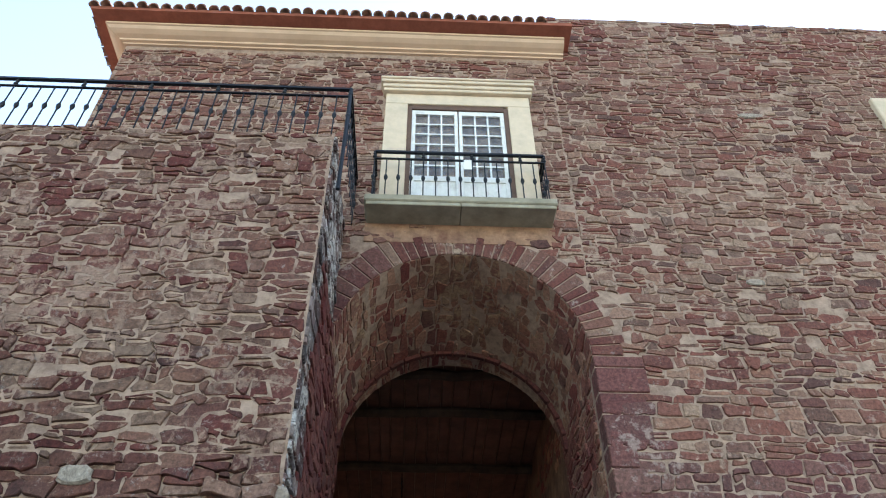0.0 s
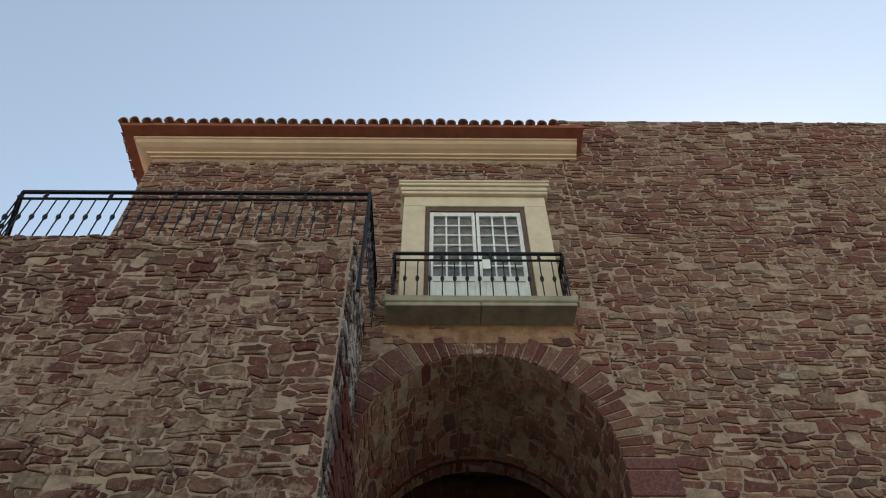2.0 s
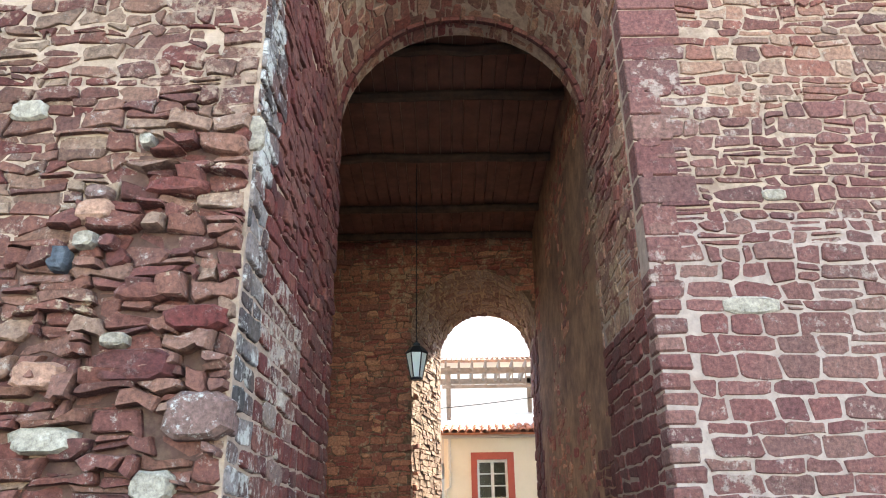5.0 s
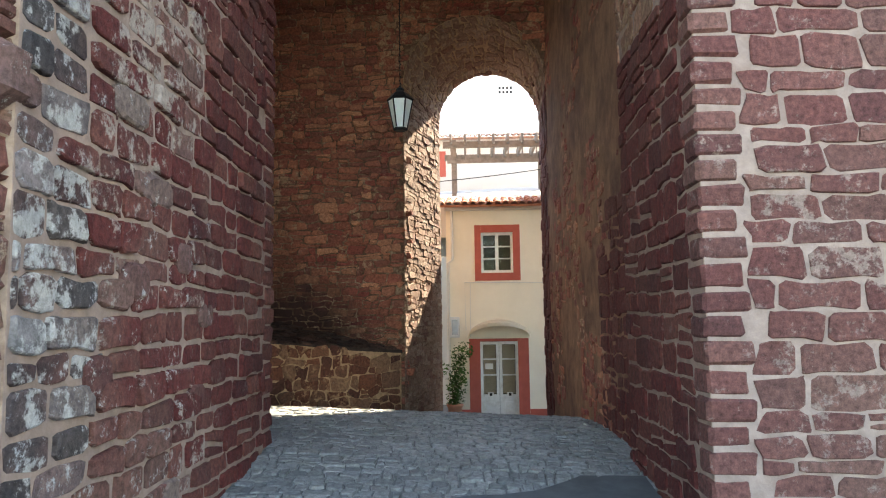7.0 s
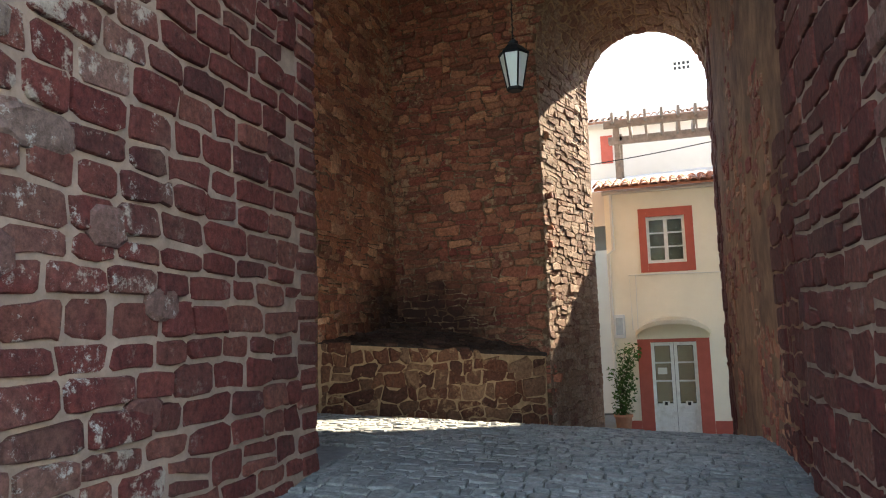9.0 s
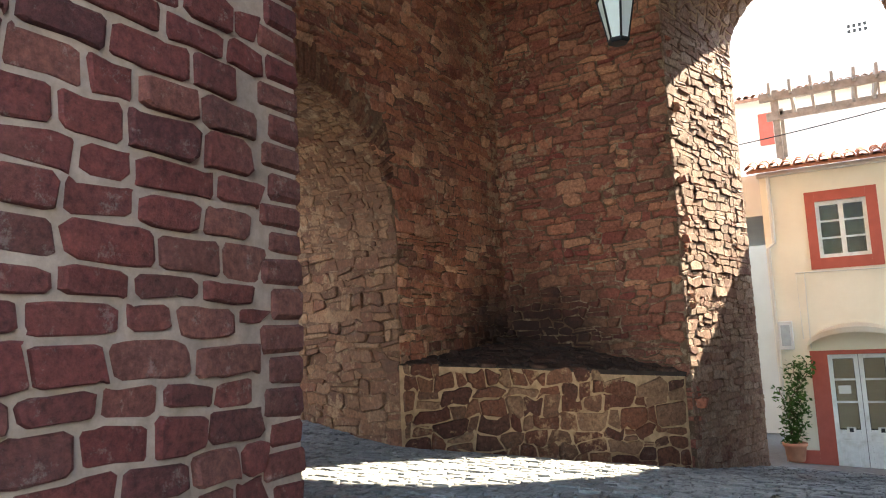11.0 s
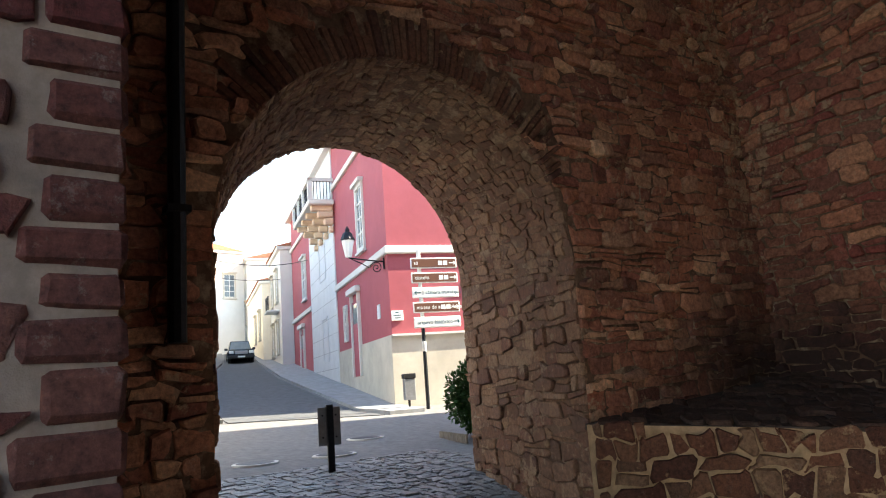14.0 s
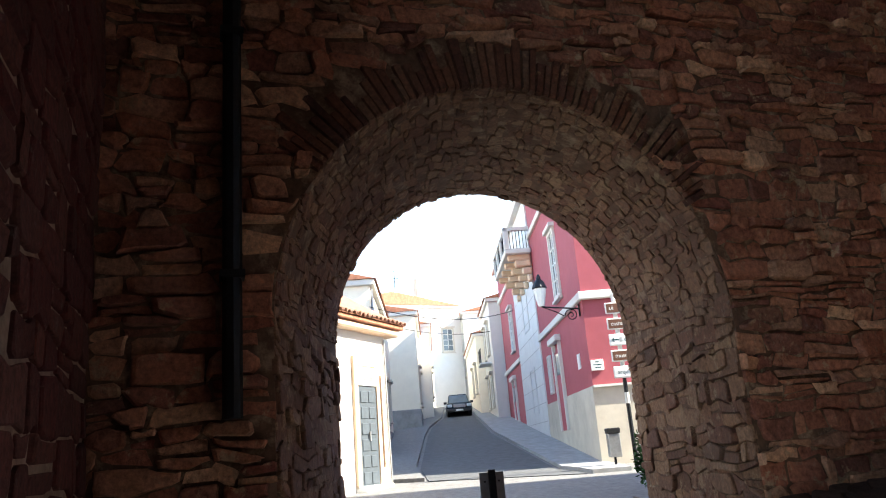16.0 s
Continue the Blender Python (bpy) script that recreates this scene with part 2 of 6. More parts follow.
M["plaster_old"] = plain_mat("worn ochre render", (0.26, 0.14, 0.085), 0.95, vary=0.45, scale=2.5, relief=0.05, dirt=(0.11, 0.055, 0.04), dirt_amount=0.85)
M["cream"] = plain_mat("cream limewash trim", (0.64, 0.46, 0.33), 0.85, vary=0.1, scale=2, relief=0.003, dirt=(0.45, 0.33, 0.21), dirt_amount=0.3)
M["limestone"] = plain_mat("pale limestone surround", (0.62, 0.5, 0.37), 0.85, vary=0.12, scale=3, relief=0.004, dirt=(0.33, 0.3, 0.22), dirt_amount=0.4)
M["slab"] = plain_mat("weathered stone slab", (0.3, 0.27, 0.2), 0.9, vary=0.25, scale=4, relief=0.006, dirt=(0.16, 0.14, 0.1), dirt_amount=0.5)
M["iron"] = plain_mat("dark painted iron", (0.02, 0.022, 0.026), 0.5, 0.6, vary=0.3, scale=30, relief=0.001)
M["white_paint"] = plain_mat("peeling white paint", (0.72, 0.72, 0.7), 0.6, vary=0.08, scale=12, relief=0.002, dirt=(0.42, 0.38, 0.32), dirt_amount=0.45)
M["wood"] = plain_mat("old brown timber", (0.085, 0.05, 0.032), 0.85, vary=0.4, scale=5, relief=0.006, dirt=(0.04, 0.025, 0.018), dirt_amount=0.6)
M["board"] = plain_mat("reddish ceiling boards", (0.17, 0.075, 0.05), 0.9, vary=0.35, scale=3, relief=0.006, dirt=(0.08, 0.04, 0.03), dirt_amount=0.6)
M["grey_wood"] = plain_mat("weathered grey timber", (0.2, 0.17, 0.145), 0.85, vary=0.3, scale=6, relief=0.004)
M["brown_frame"] = plain_mat("dark brown window frame", (0.12, 0.07, 0.05), 0.7, vary=0.2, scale=8, relief=0.001)
M["tile"] = plain_mat("clay roof tile", (0.36, 0.15, 0.09), 0.9, vary=0.35, scale=5, relief=0.006, dirt=(0.2, 0.13, 0.09), dirt_amount=0.6)
M["tile_grey"] = plain_mat("lichened roof tile", (0.28, 0.15, 0.105), 0.9, vary=0.35, scale=6, relief=0.006, dirt=(0.14, 0.13, 0.11), dirt_amount=0.6)
M["eave_red"] = plain_mat("red clay eave slabs", (0.3, 0.1, 0.065), 0.9, vary=0.2, scale=5, relief=0.003)
M["yellow_wall"] = plain_mat("pale yellow limewash", (0.78, 0.72, 0.6), 0.9, vary=0.05, scale=1.5, relief=0.003, dirt=(0.7, 0.62, 0.48), dirt_amount=0.3)
M["white_wall"] = plain_mat("white limewash", (0.6, 0.59, 0.56), 0.9, vary=0.04, scale=1.5, relief=0.003, dirt=(0.66, 0.63, 0.58), dirt_amount=0.3)
M["plinth_wall"] = plain_mat("stained off-white plinth", (0.5, 0.46, 0.39), 0.9, vary=0.12, scale=1.2, relief=0.004, dirt=(0.33, 0.3, 0.25), dirt_amount=0.55)
M["paving"] = plain_mat("grey stone paving", (0.26, 0.27, 0.28), 0.85, vary=0.2, scale=3, relief=0.006, dirt=(0.18, 0.18, 0.17), dirt_amount=0.4)
M["red_trim"] = plain_mat("brick red painted trim", (0.42, 0.1, 0.075), 0.8, vary=0.1, scale=4, relief=0.002)
M["crimson"] = plain_mat("crimson rendered wall", (0.34, 0.082, 0.1), 0.85, vary=0.08, scale=1.5, relief=0.003, dirt=(0.42, 0.12, 0.13), dirt_amount=0.25)
M["pale_grey"] = plain_mat("pale grey stone", (0.6, 0.62, 0.63), 0.85, vary=0.07, scale=2, relief=0.003)
M["dark_grey_paint"] = plain_mat("dark grey painted wood", (0.06, 0.075, 0.09), 0.55, vary=0.15, scale=8, relief=0.001)
M["steel"] = plain_mat("galvanised steel", (0.3, 0.31, 0.32), 0.45, 0.7, vary=0.15, scale=9, relief=0.0005)
M["black_plastic"] = plain_mat("black plastic", (0.015, 0.015, 0.016), 0.5, vary=0.2, scale=10, relief=0)
M["leaf"] = plain_mat("green leaf", (0.05, 0.11, 0.025), 0.6, vary=0.5, scale=7, relief=0)
M["leaf_dark"] = plain_mat("dark green leaf", (0.03, 0.075, 0.018), 0.6, vary=0.5, scale=7, relief=0)
M["terracotta"] = plain_mat("terracotta", (0.4, 0.19, 0.12), 0.85, vary=0.2, scale=6, relief=0.003)
M["curtain"] = plain_mat("net curtain", (0.12, 0.105, 0.085), 0.95, vary=0.2, scale=12, relief=0.004)
M["paper"] = plain_mat("white paper", (0.75, 0.74, 0.7), 0.8, vary=0.03, relief=0)
M["sign_white"] = plain_mat("white sign face", (0.75, 0.78, 0.76), 0.5, vary=0.03, relief=0)
M["sign_brown"] = plain_mat("brown sign face", (0.13, 0.055, 0.035), 0.5, vary=0.05, relief=0)
M["sign_teal"] = plain_mat("dark teal lettering", (0.02, 0.08, 0.09), 0.5, vary=0.05, relief=0)
for leafy in ("leaf", "leaf_dark"):
    M[leafy].node_tree.nodes["Principled BSDF"].inputs["Specular IOR Level"].default_value = 0.1
M["pink_stone"] = stone_mat("rose sandstone", [(0.3, 0.16, 0.12), (0.36, 0.2, 0.14)], None, 0, 1, True, 0.15)


def glass_mat(name, tint=(0.9, 0.95, 0.95), rough=0.02, ior=1.45):
    m, nt, b = base_mat(name, rough)
    b.inputs["Base Color"].default_value = rgb(tint)
    b.inputs["Transmission Weight"].default_value = 1.0
    b.inputs["IOR"].default_value = ior
    b.inputs["Specular IOR Level"].default_value = 0.5
    return m


M["glass"] = glass_mat("window glass")
M["old_glass"] = glass_mat("dusty thin glass", (0.8, 0.78, 0.72), 0.12, 1.15)
M["door_cloth"] = plain_mat("cream door curtain", (0.5, 0.43, 0.34), 0.95, vary=0.12, scale=12, relief=0.004)
M["milk_glass"] = plain_mat("frosted lantern glass", (0.72, 0.78, 0.76), 0.4, vary=0.05, relief=0)
# dark colour that stands in for unlit rooms behind window glass
M["dark_room"] = plain_mat("dark backing for an unlit room", (0.05, 0.055, 0.06), 0.9, vary=0.2, relief=0)


# ---- building helpers ----
def link_mesh(name, verts, faces, material, parent=None, label="", smooth=False, kind=""):
    me = bpy.data.meshes.new(name)
    me.from_pydata([tuple(v) for v in verts], [], faces)
    me.materials.append(material)
    if smooth:
        me.polygons.foreach_set("use_smooth", [True] * len(me.polygons))
    ob = new(name, me)
    ob.parent = parent
    return tagged(ob, label, kind=kind)


def part(name, bm, material, parent=None, label="", smooth=False):
    me = bpy.data.meshes.new(name)
    bm.to_mesh(me)
    bm.free()
    me.materials.append(material)
    if smooth:
        me.polygons.foreach_set("use_smooth", [True] * len(me.polygons))
    ob = new(name, me)
    ob.parent = parent
    return tagged(ob, label)


def empty(name, m, label, category, group="", kind=""):
    ob = new(name)
    ob.empty_display_size = 0.2
    ob.matrix_world = m
    return tagged(ob, label, category, group, kind)


def box(bm, x0, x1, y0, y1, z0, z1, bevel=0.0, m=None):
    r = bmesh.ops.create_cube(bm, size=1.0)
    vs = r["verts"]
    for v in vs:
        v.co = Vector(((x0 + x1) / 2 + v.co.x * (x1 - x0), (y0 + y1) / 2 + v.co.y * (y1 - y0), (z0 + z1) / 2 + v.co.z * (z1 - z0)))
    if bevel:
        es = list({e for v in vs for e in v.link_edges})
        out = bmesh.ops.bevel(bm, geom=es, offset=bevel, segments=1, affect="EDGES")
        vs = list({v for f in out["faces"] for v in f.verts} | {v for v in vs if v.is_valid})
    if m is not None:
        for v in vs:
            v.co = m @ v.co
    return vs


def boxed(name, dims, material, parent=None, label="", bevel=0.0, m=None):
    bm = bmesh.new()
    box(bm, *dims, bevel=bevel, m=m)
    return part(name, bm, material, parent, label)


def lathe(bm, profile, segs=12, m=None):
    """profile: (radius, height) pairs from the bottom up"""
    rings = []
    for r, z in profile:
        rings.append([bm.verts.new((r * math.cos(2 * math.pi * i / segs), r * math.sin(2 * math.pi * i / segs), z)) for i in range(segs)])
    for a, b in zip(rings, rings[1:]):
        for i in range(segs):
            bm.faces.new((a[i], a[(i + 1) % segs], b[(i + 1) % segs], b[i]))
    bm.faces.new(list(reversed(rings[0])))
    bm.faces.new(rings[-1])
    if m is not None:
        for ring in rings:
            for v in ring:
                v.co = m @ v.co


def tube(bm, pts, r, segs=6):
    pts = [Vector(p) for p in pts]
    rings = []
    for i, p in enumerate(pts):
        d = (pts[min(i + 1, len(pts) - 1)] - pts[max(i - 1, 0)]).normalized()
        a = d.orthogonal().normalized()
        if abs(d.z) < 0.99:
            a = d.cross(Vector((0, 0, 1))).normalized()
        b = d.cross(a)
        rings.append([bm.verts.new(p + r * (math.cos(2 * math.pi * k / segs) * a + math.sin(2 * math.pi * k / segs) * b)) for k in range(segs)])
    for a, b in zip(rings, rings[1:]):
        for k in range(segs):
            bm.faces.new((a[k], a[(k + 1) % segs], b[(k + 1) % segs], b[k]))
    bm.faces.new(rings[0])
    bm.faces.new(list(reversed(rings[-1])))


def smoothstep(x, a, b):
    t = max(0.0, min(1.0, (x - a) / (b - a)))
    return t * t * (3 - 2 * t)


def lerp_knots(x, knots):
    if x <= knots[0][0]:
        return knots[0][1]
    for (a, va), (b, vb) in zip(knots, knots[1:]):
        if x <= b:
            return va + (vb - va) * (x - a) / (b - a)
    return knots[-1][1]


# the street beyond the side arch has its own axes
SO, SU, SV = Vector((-6.8, 14.8, 0)), Vector((-0.956, 0.292, 0)), Vector((0.292, 0.956, 0))
STREET = Matrix(((SU.x, -SV.x, 0, SO.x), (SU.y, -SV.y, 0, SO.y), (0, 0, 1, 0), (0, 0, 0, 1)))
# STREET local: x along the street, y to the left of it, z up
FLOOR_Y = [(-40, 3.0), (-6, 1.0), (0, 0.6), (3.5, 0.0), (6, -0.12), (8, -0.06), (9.2, 0.02), (10.65, 0.19), (12.5, 0.2), (14, 0.13), (15.5, 0.0), (17, -0.26), (18.8, -0.56), (24, -1.22), (40, -2.6)]


def ground_z(x, y):
    base = lerp_knots(y, FLOOR_Y) - 0.045 * max(-5.0, min(6.0, x))
    if x > -3.4 and y < 19.5 or y < 9:
        return base
    u = (x - SO.x) * SU.x + (y - SO.y) * SU.y
    st = 0.46 + 0.04 * max(0, min(u, 13.4)) + 0.1 * max(0, min(u - 14, 50))
    w = smoothstep(-x, 3.4, 6.8) * smoothstep(y, 9, 11.5)
    return base * (1 - w) + st * w


# ---- masonry: coursed stones whose joints are shared, on any bent or flat face ----
def stones(owner, fn, width, height, mean_w, mean_h, mats, depth=0.025, joint=0.012, wobble=0.25, wild=0.35, keep=None, clamp=None, near=None, seed=1, name="stone", v_jitter=0.5, split=0.15, tall=(0.7, 1.45), rag=0.05, skip=0.0, cap=0.3, widths=((0.45, 0.8), (0.8, 1.2), (1.1, 1.8))):
    """fn(u, v, d): the place d metres off the face. keep(u, v): whether a stone stands there. near(u, v): whether it may be a part of its own."""
    rg = random.Random(seed)
    rows, v = [0.0], 0.0
    while v < height - mean_h * 0.5:
        v += mean_h * rg.uniform(*tall)
        rows.append(min(v, height))
    rows[-1] = height
    joints = []
    for i in range(len(rows) - 1):
        us, u = [0.0], 0.0
        u = mean_w * rg.uniform(0.2, 1.0)
        while u < width - mean_w * 0.35:
            us.append(u)
            u += mean_w * rg.uniform(*rg.choice(widths))
        us.append(width)
        joints.append(us)
    moved = {}

    def corner(line, u):
        key = (line, round(u, 4))
        if key not in moved:
            edge_v = line in (0, len(rows) - 1)
            edge_u = u <= 0 or u >= width
            du = 0 if edge_u else rg.uniform(-1, 1) * mean_w * wobble * 0.5
            dv = 0 if edge_v else rg.uniform(-1, 1) * mean_h * wobble
            wave = 0 if edge_v else mean_h * v_jitter * noise.noise((u * 0.55 / mean_w * 0.25, rows[line] * 1.3, seed * 3.1))
            moved[key] = (u + du, rows[line] + dv + wave)
        return moved[key]

    verts, faces, singles, count = [], [], [], 0
    for i, us in enumerate(joints):
        below = [u for u in (joints[i - 1] if i else [])]
        above = [u for u in (joints[i + 1] if i + 1 < len(joints) else [])]
        for a, b in zip(us, us[1:]):
            lo = [a] + [u for u in below if a + 0.02 < u < b - 0.02] + [b]
            hi = [a] + [u for u in above if a + 0.02 < u < b - 0.02] + [b]
            poly = [corner(i, u) for u in lo] + [corner(i + 1, u) for u in reversed(hi)]
            polys = [poly]
            if rg.random() < split and (rows[i + 1] - rows[i]) > 0.8 * mean_h:
                m0 = ((poly[0][0] + poly[-1][0]) / 2, poly[0][1] + (poly[-1][1] - poly[0][1]) * rg.uniform(0.35, 0.65))
                k = len(lo) - 1
                m1 = ((poly[k][0] + poly[k + 1][0]) / 2, poly[k][1] + (poly[k + 1][1] - poly[k][1]) * rg.uniform(0.35, 0.65))
                polys = [poly[:k + 1] + [m1, m0], [m0, m1] + poly[k + 1:]]
            for pl in polys:
                count += 1
                rs = random.Random(seed * 100003 + count)
                cu, cv = sum(p[0] for p in pl) / len(pl), sum(p[1] for p in pl) / len(pl)
                if keep and not keep(cu, cv):
                    continue
                w, h = max(p[0] for p in pl) - min(p[0] for p in pl), max(p[1] for p in pl) - min(p[1] for p in pl)
                if w < 0.03 or h < 0.025 or (skip and rs.random() < skip):
                    continue
                j = joint * rs.uniform(0.6, 1.5)
                su, sv = max(0.3, (w - 2 * j) / w), max(0.3, (h - 2 * j) / h)
                pl = [(cu + (p[0] - cu) * su, cv + (p[1] - cv) * sv) for p in pl]
                cut = rs.uniform(0.1, 0.2)
                ring = []
                for q in range(len(pl)):
                    p0, p1 = pl[q], pl[(q + 1) % len(pl)]
                    ring.append((p0[0] + (p1[0] - p0[0]) * cut, p0[1] + (p1[1] - p0[1]) * cut))
                    ring.append((p1[0] + (p0[0] - p1[0]) * cut, p1[1] + (p0[1] - p1[1]) * cut))
                ragged = min(0.16 * rag, rag * min(w, h))
                ring = [(p[0] + rs.uniform(-ragged, ragged), p[1] + rs.uniform(-ragged, ragged)) for p in ring]
                if clamp:
                    ring = [clamp(*p) for p in ring]
                d = depth * rs.uniform(1 - wild * 1.6, 1 + wild)
                tu, tv = rs.uniform(-wild, wild) * depth / max(w, 0.05), rs.uniform(-wild, wild) * depth / max(h, 0.05)
                inset = min(cap, 0.6 * depth / max(0.05, min(w, h)) + 0.05)
                n = len(ring)

                def face_ring(k, dk):
                    return [fn(cu + (p[0] - cu) * (1 - inset * k), cv + (p[1] - cv) * (1 - inset * k), max(0.003, dk * (d + (p[0] - cu) * tu + (p[1] - cv) * tv) + rs.uniform(-0.1, 0.1) * depth)) for p in ring]
                pts = [fn(p[0], p[1], -0.012) for p in ring] + face_ring(0.3, 0.72) + face_ring(1.0, 1.0)
                fs = [(r * n + q, r * n + (q + 1) % n, r * n + n + (q + 1) % n, r * n + n + q) for r in (0, 1) for q in range(n)] + [tuple(range(2 * n, 3 * n))]
                if near and len(singles) < 290 and near(cu, cv):
                    singles.append((pts, fs))
                    continue
                s = len(verts)
                verts += pts
                faces += [tuple(s + k for k in f) for f in fs]
    if verts:
        link_mesh(name + "work", verts, faces, M[mats], owner, kind="stuff")
    for vs, fs in singles:
        link_mesh(name, vs, fs, M[mats + " single"], owner)


def plane_fn(o, ux, vx, nx):
    o, ux, vx, nx = Vector(o), Vector(ux).normalized(), Vector(vx).normalized(), Vector(nx).normalized()
    return lambda u, v, d: o + ux * u + vx * v + nx * d


def arch_fn(front, back, r0=0.0):
    """Inside face of an arch: u runs along its depth, v round the curve from one springing to the other.
    front, back: (centre, springing height, radius) with centre a 3D point at z 0 and the direction across."""
    (c0, z0, ra), (c1, z1, rb), across = front, back, r0
    c0, c1, across = Vector(c0), Vector(c1), Vector(across).normalized()
    depth = (c1 - c0).length

    def fn(u, v, d):
        k = u / depth
        c, z, r = c0.lerp(c1, k), z0 + (z1 - z0) * k, ra + (rb - ra) * k
        a = math.pi * v
        rr = r - d
        return c + across * (-math.cos(a) * rr) + Vector((0, 0, z + math.sin(a) * rr))
    return fn, depth


def arch_profile(c, z, r, across, foot, n=20):
    """from one foot, up and over, to the other"""
    c, across = Vector(c), Vector(across).normalized()
    pts = [c - across * r + Vector((0, 0, foot))]
    for i in range(n + 1):
        a = math.pi * i / n
        pts.append(c - across * (math.cos(a) * r) + Vector((0, 0, z + math.sin(a) * r)))
    pts.append(c + across * r + Vector((0, 0, foot)))
    return pts


def arched_wall(name, outer0, outer1, prof0, prof1, material, label):
    """A thick wall with one arched way through it. outer: its two ends and top (left foot, left top, right top, right foot) on each face."""
    verts, faces = [], []
    n = len(prof0)
    for o, p in ((outer0, prof0), (outer1, prof1)):
        verts += [Vector(q) for q in o] + list(p)
    k = 4 + n
    # each face as strips, so that no face is badly concave
    mid = n // 2
    for s, flip in ((0, False), (k, True)):
        P = lambda i: s + 4 + i
        fs = [(s, P(0), P(1)), (s, P(1), s + 1)]
        fs += [(s + 1, P(i), P(i + 1)) for i in range(1, mid)]
        fs.append((s + 1, P(mid), s + 2))
        fs += [(s + 2, P(i), P(i + 1)) for i in range(mid, n - 2)]
        fs += [(s + 2, P(n - 2), s + 3), (s + 3, P(n - 2), P(n - 1))]
        faces += [tuple(reversed(f)) if flip else f for f in fs]
    for i in range(n - 1):
        faces.append((4 + i, 4 + i + 1, k + 4 + i + 1, k + 4 + i))
    for i in range(3):
        faces.append((i, i + 1, k + i + 1, k + i))
    ob = link_mesh(name, verts, faces, material)
    me = ob.data
    bm = bmesh.new()
    bm.from_mesh(me)
    bmesh.ops.recalc_face_normals(bm, faces=bm.faces)
    bm.to_mesh(me)
    bm.free()
    return tagged(ob, label, "wall", kind="structure")


def ring_stones(owner, c, z, r, thick, across, out, count, mats, depth=0.05, a0=0.0, a1=math.pi, seed=3, name="voussoir", joint=0.012, rough=0.06):
    """Wedge stones round an arch, standing proud of the face towards out."""
    rg = random.Random(seed)
    c, across, out = Vector(c), Vector(across).normalized(), Vector(out).normalized()
    cuts = [a0 + (a1 - a0) * (i + (rg.uniform(-0.15, 0.15) if 0 < i < count else 0)) / count for i in range(count + 1)]
    for a, b in zip(cuts, cuts[1:]):
        j = joint / r
        th = thick * rg.uniform(1 - 2 * rough, 1 + rough)
        base, top = [], []
        corners = [(r - 0.004, a + j), (r - 0.004, (a + b) / 2), (r - 0.004, b - j), (r + th, b - j * 0.8), (r + th * 1.02, (a + b) / 2), (r + th, a + j * 0.8)]
        d = depth * rg.uniform(0.7, 1.15)
        for rr, an in corners:
            base.append(c + across * (-math.cos(an) * rr) + Vector((0, 0, z + math.sin(an) * rr)) - out * 0.05)
        mid = sum(base, Vector()) / 6
        for q in base:
            top.append(mid + (q - mid) * 0.93 + out * (0.05 + d * rg.uniform(0.9, 1.1)))
        ring = base + [q + out * (0.05 + d * 0.6) for q in base] + top
        fs = []
        for s in (0, 6):
            fs += [(s + q, s + (q + 1) % 6, s + 6 + (q + 1) % 6, s + 6 + q) for q in range(6)]
        fs.append(tuple(range(12, 18)))
        link_mesh(name, ring, fs, M[mats + " single"], owner)


# ---- ground: one sheet to the horizon ----
def spread(a, b, step, far):
    inner = [a + step * i for i in range(int((b - a) / step) + 1)]
    return [-far, -far / 3, -120] + inner + [120, far / 3, far]


gx, gy = spread(-66, 20, 0.5, 1500), spread(-20, 56, 0.5, 1500)
gv = [(x, y, ground_z(x, y) - 0.012) for y in gy for x in gx]
nx = len(gx)
gf = [(j * nx + i, j * nx + i + 1, (j + 1) * nx + i + 1, (j + 1) * nx + i) for j in range(len(gy) - 1) for i in range(nx - 1)]
ground = tagged(link_mesh("ground", gv, gf, M["ground"], smooth=True), "grey worn paving that slopes through the gate", "ground", kind="structure")

# ---- the gate: front wall with the tall arch ----
GF, GB = 8.42, 10.82
SPRING = 7.9
FRONT = ((0.64, GF, 0), SPRING, 1.84)
BACK = ((0.63, GB, 0), 7.43, 1.83)
X = (1, 0, 0)
wall_gate = arched_wall("wall_gate", [(-6.0, GF, -1), (-6.0, GF, 15.46), (2.6, GF, 15.46), (2.6, GF, -1)], [(-6.0, GB, -1), (-6.0, GB, 15.46), (2.6, GB, 15.46), (2.6, GB, -1)],
                        arch_profile(*FRONT, X, -1), arch_profile(*BACK, X, -1), M["mortar"], "tall red sandstone rubble gate wall with round arch")
wall_right = tagged(boxed("wall_east_curtain", (2.601, 14.0, GF - 0.0, 11.4, -1, 16.85), M["mortar"]), "high rubble castle wall of red and tan stone", "wall", kind="structure")


def outside_arch(c, z, r):
    def inside(x, zz):
        if zz <= z:
            return abs(x - c) < r
        return math.hypot(x - c, zz - z) < r
    return inside


ring_r = FRONT[2] + 0.5
in_ring = outside_arch(0.64, SPRING, ring_r)


def clamp_front(u, v):
    x, z = u - 6.0, v + 6.0
    if z <= SPRING:
        if abs(x - 0.64) < FRONT[2] + 0.02:
            x = 0.64 + math.copysign(FRONT[2] + 0.02, x - 0.64)
    else:
        d = math.hypot(x - 0.64, z - SPRING)
        if 0 < d < ring_r:
            x, z = 0.64 + (x - 0.64) * ring_r / d, SPRING + (z - SPRING) * ring_r / d
    return x + 6.0, z - 6.0


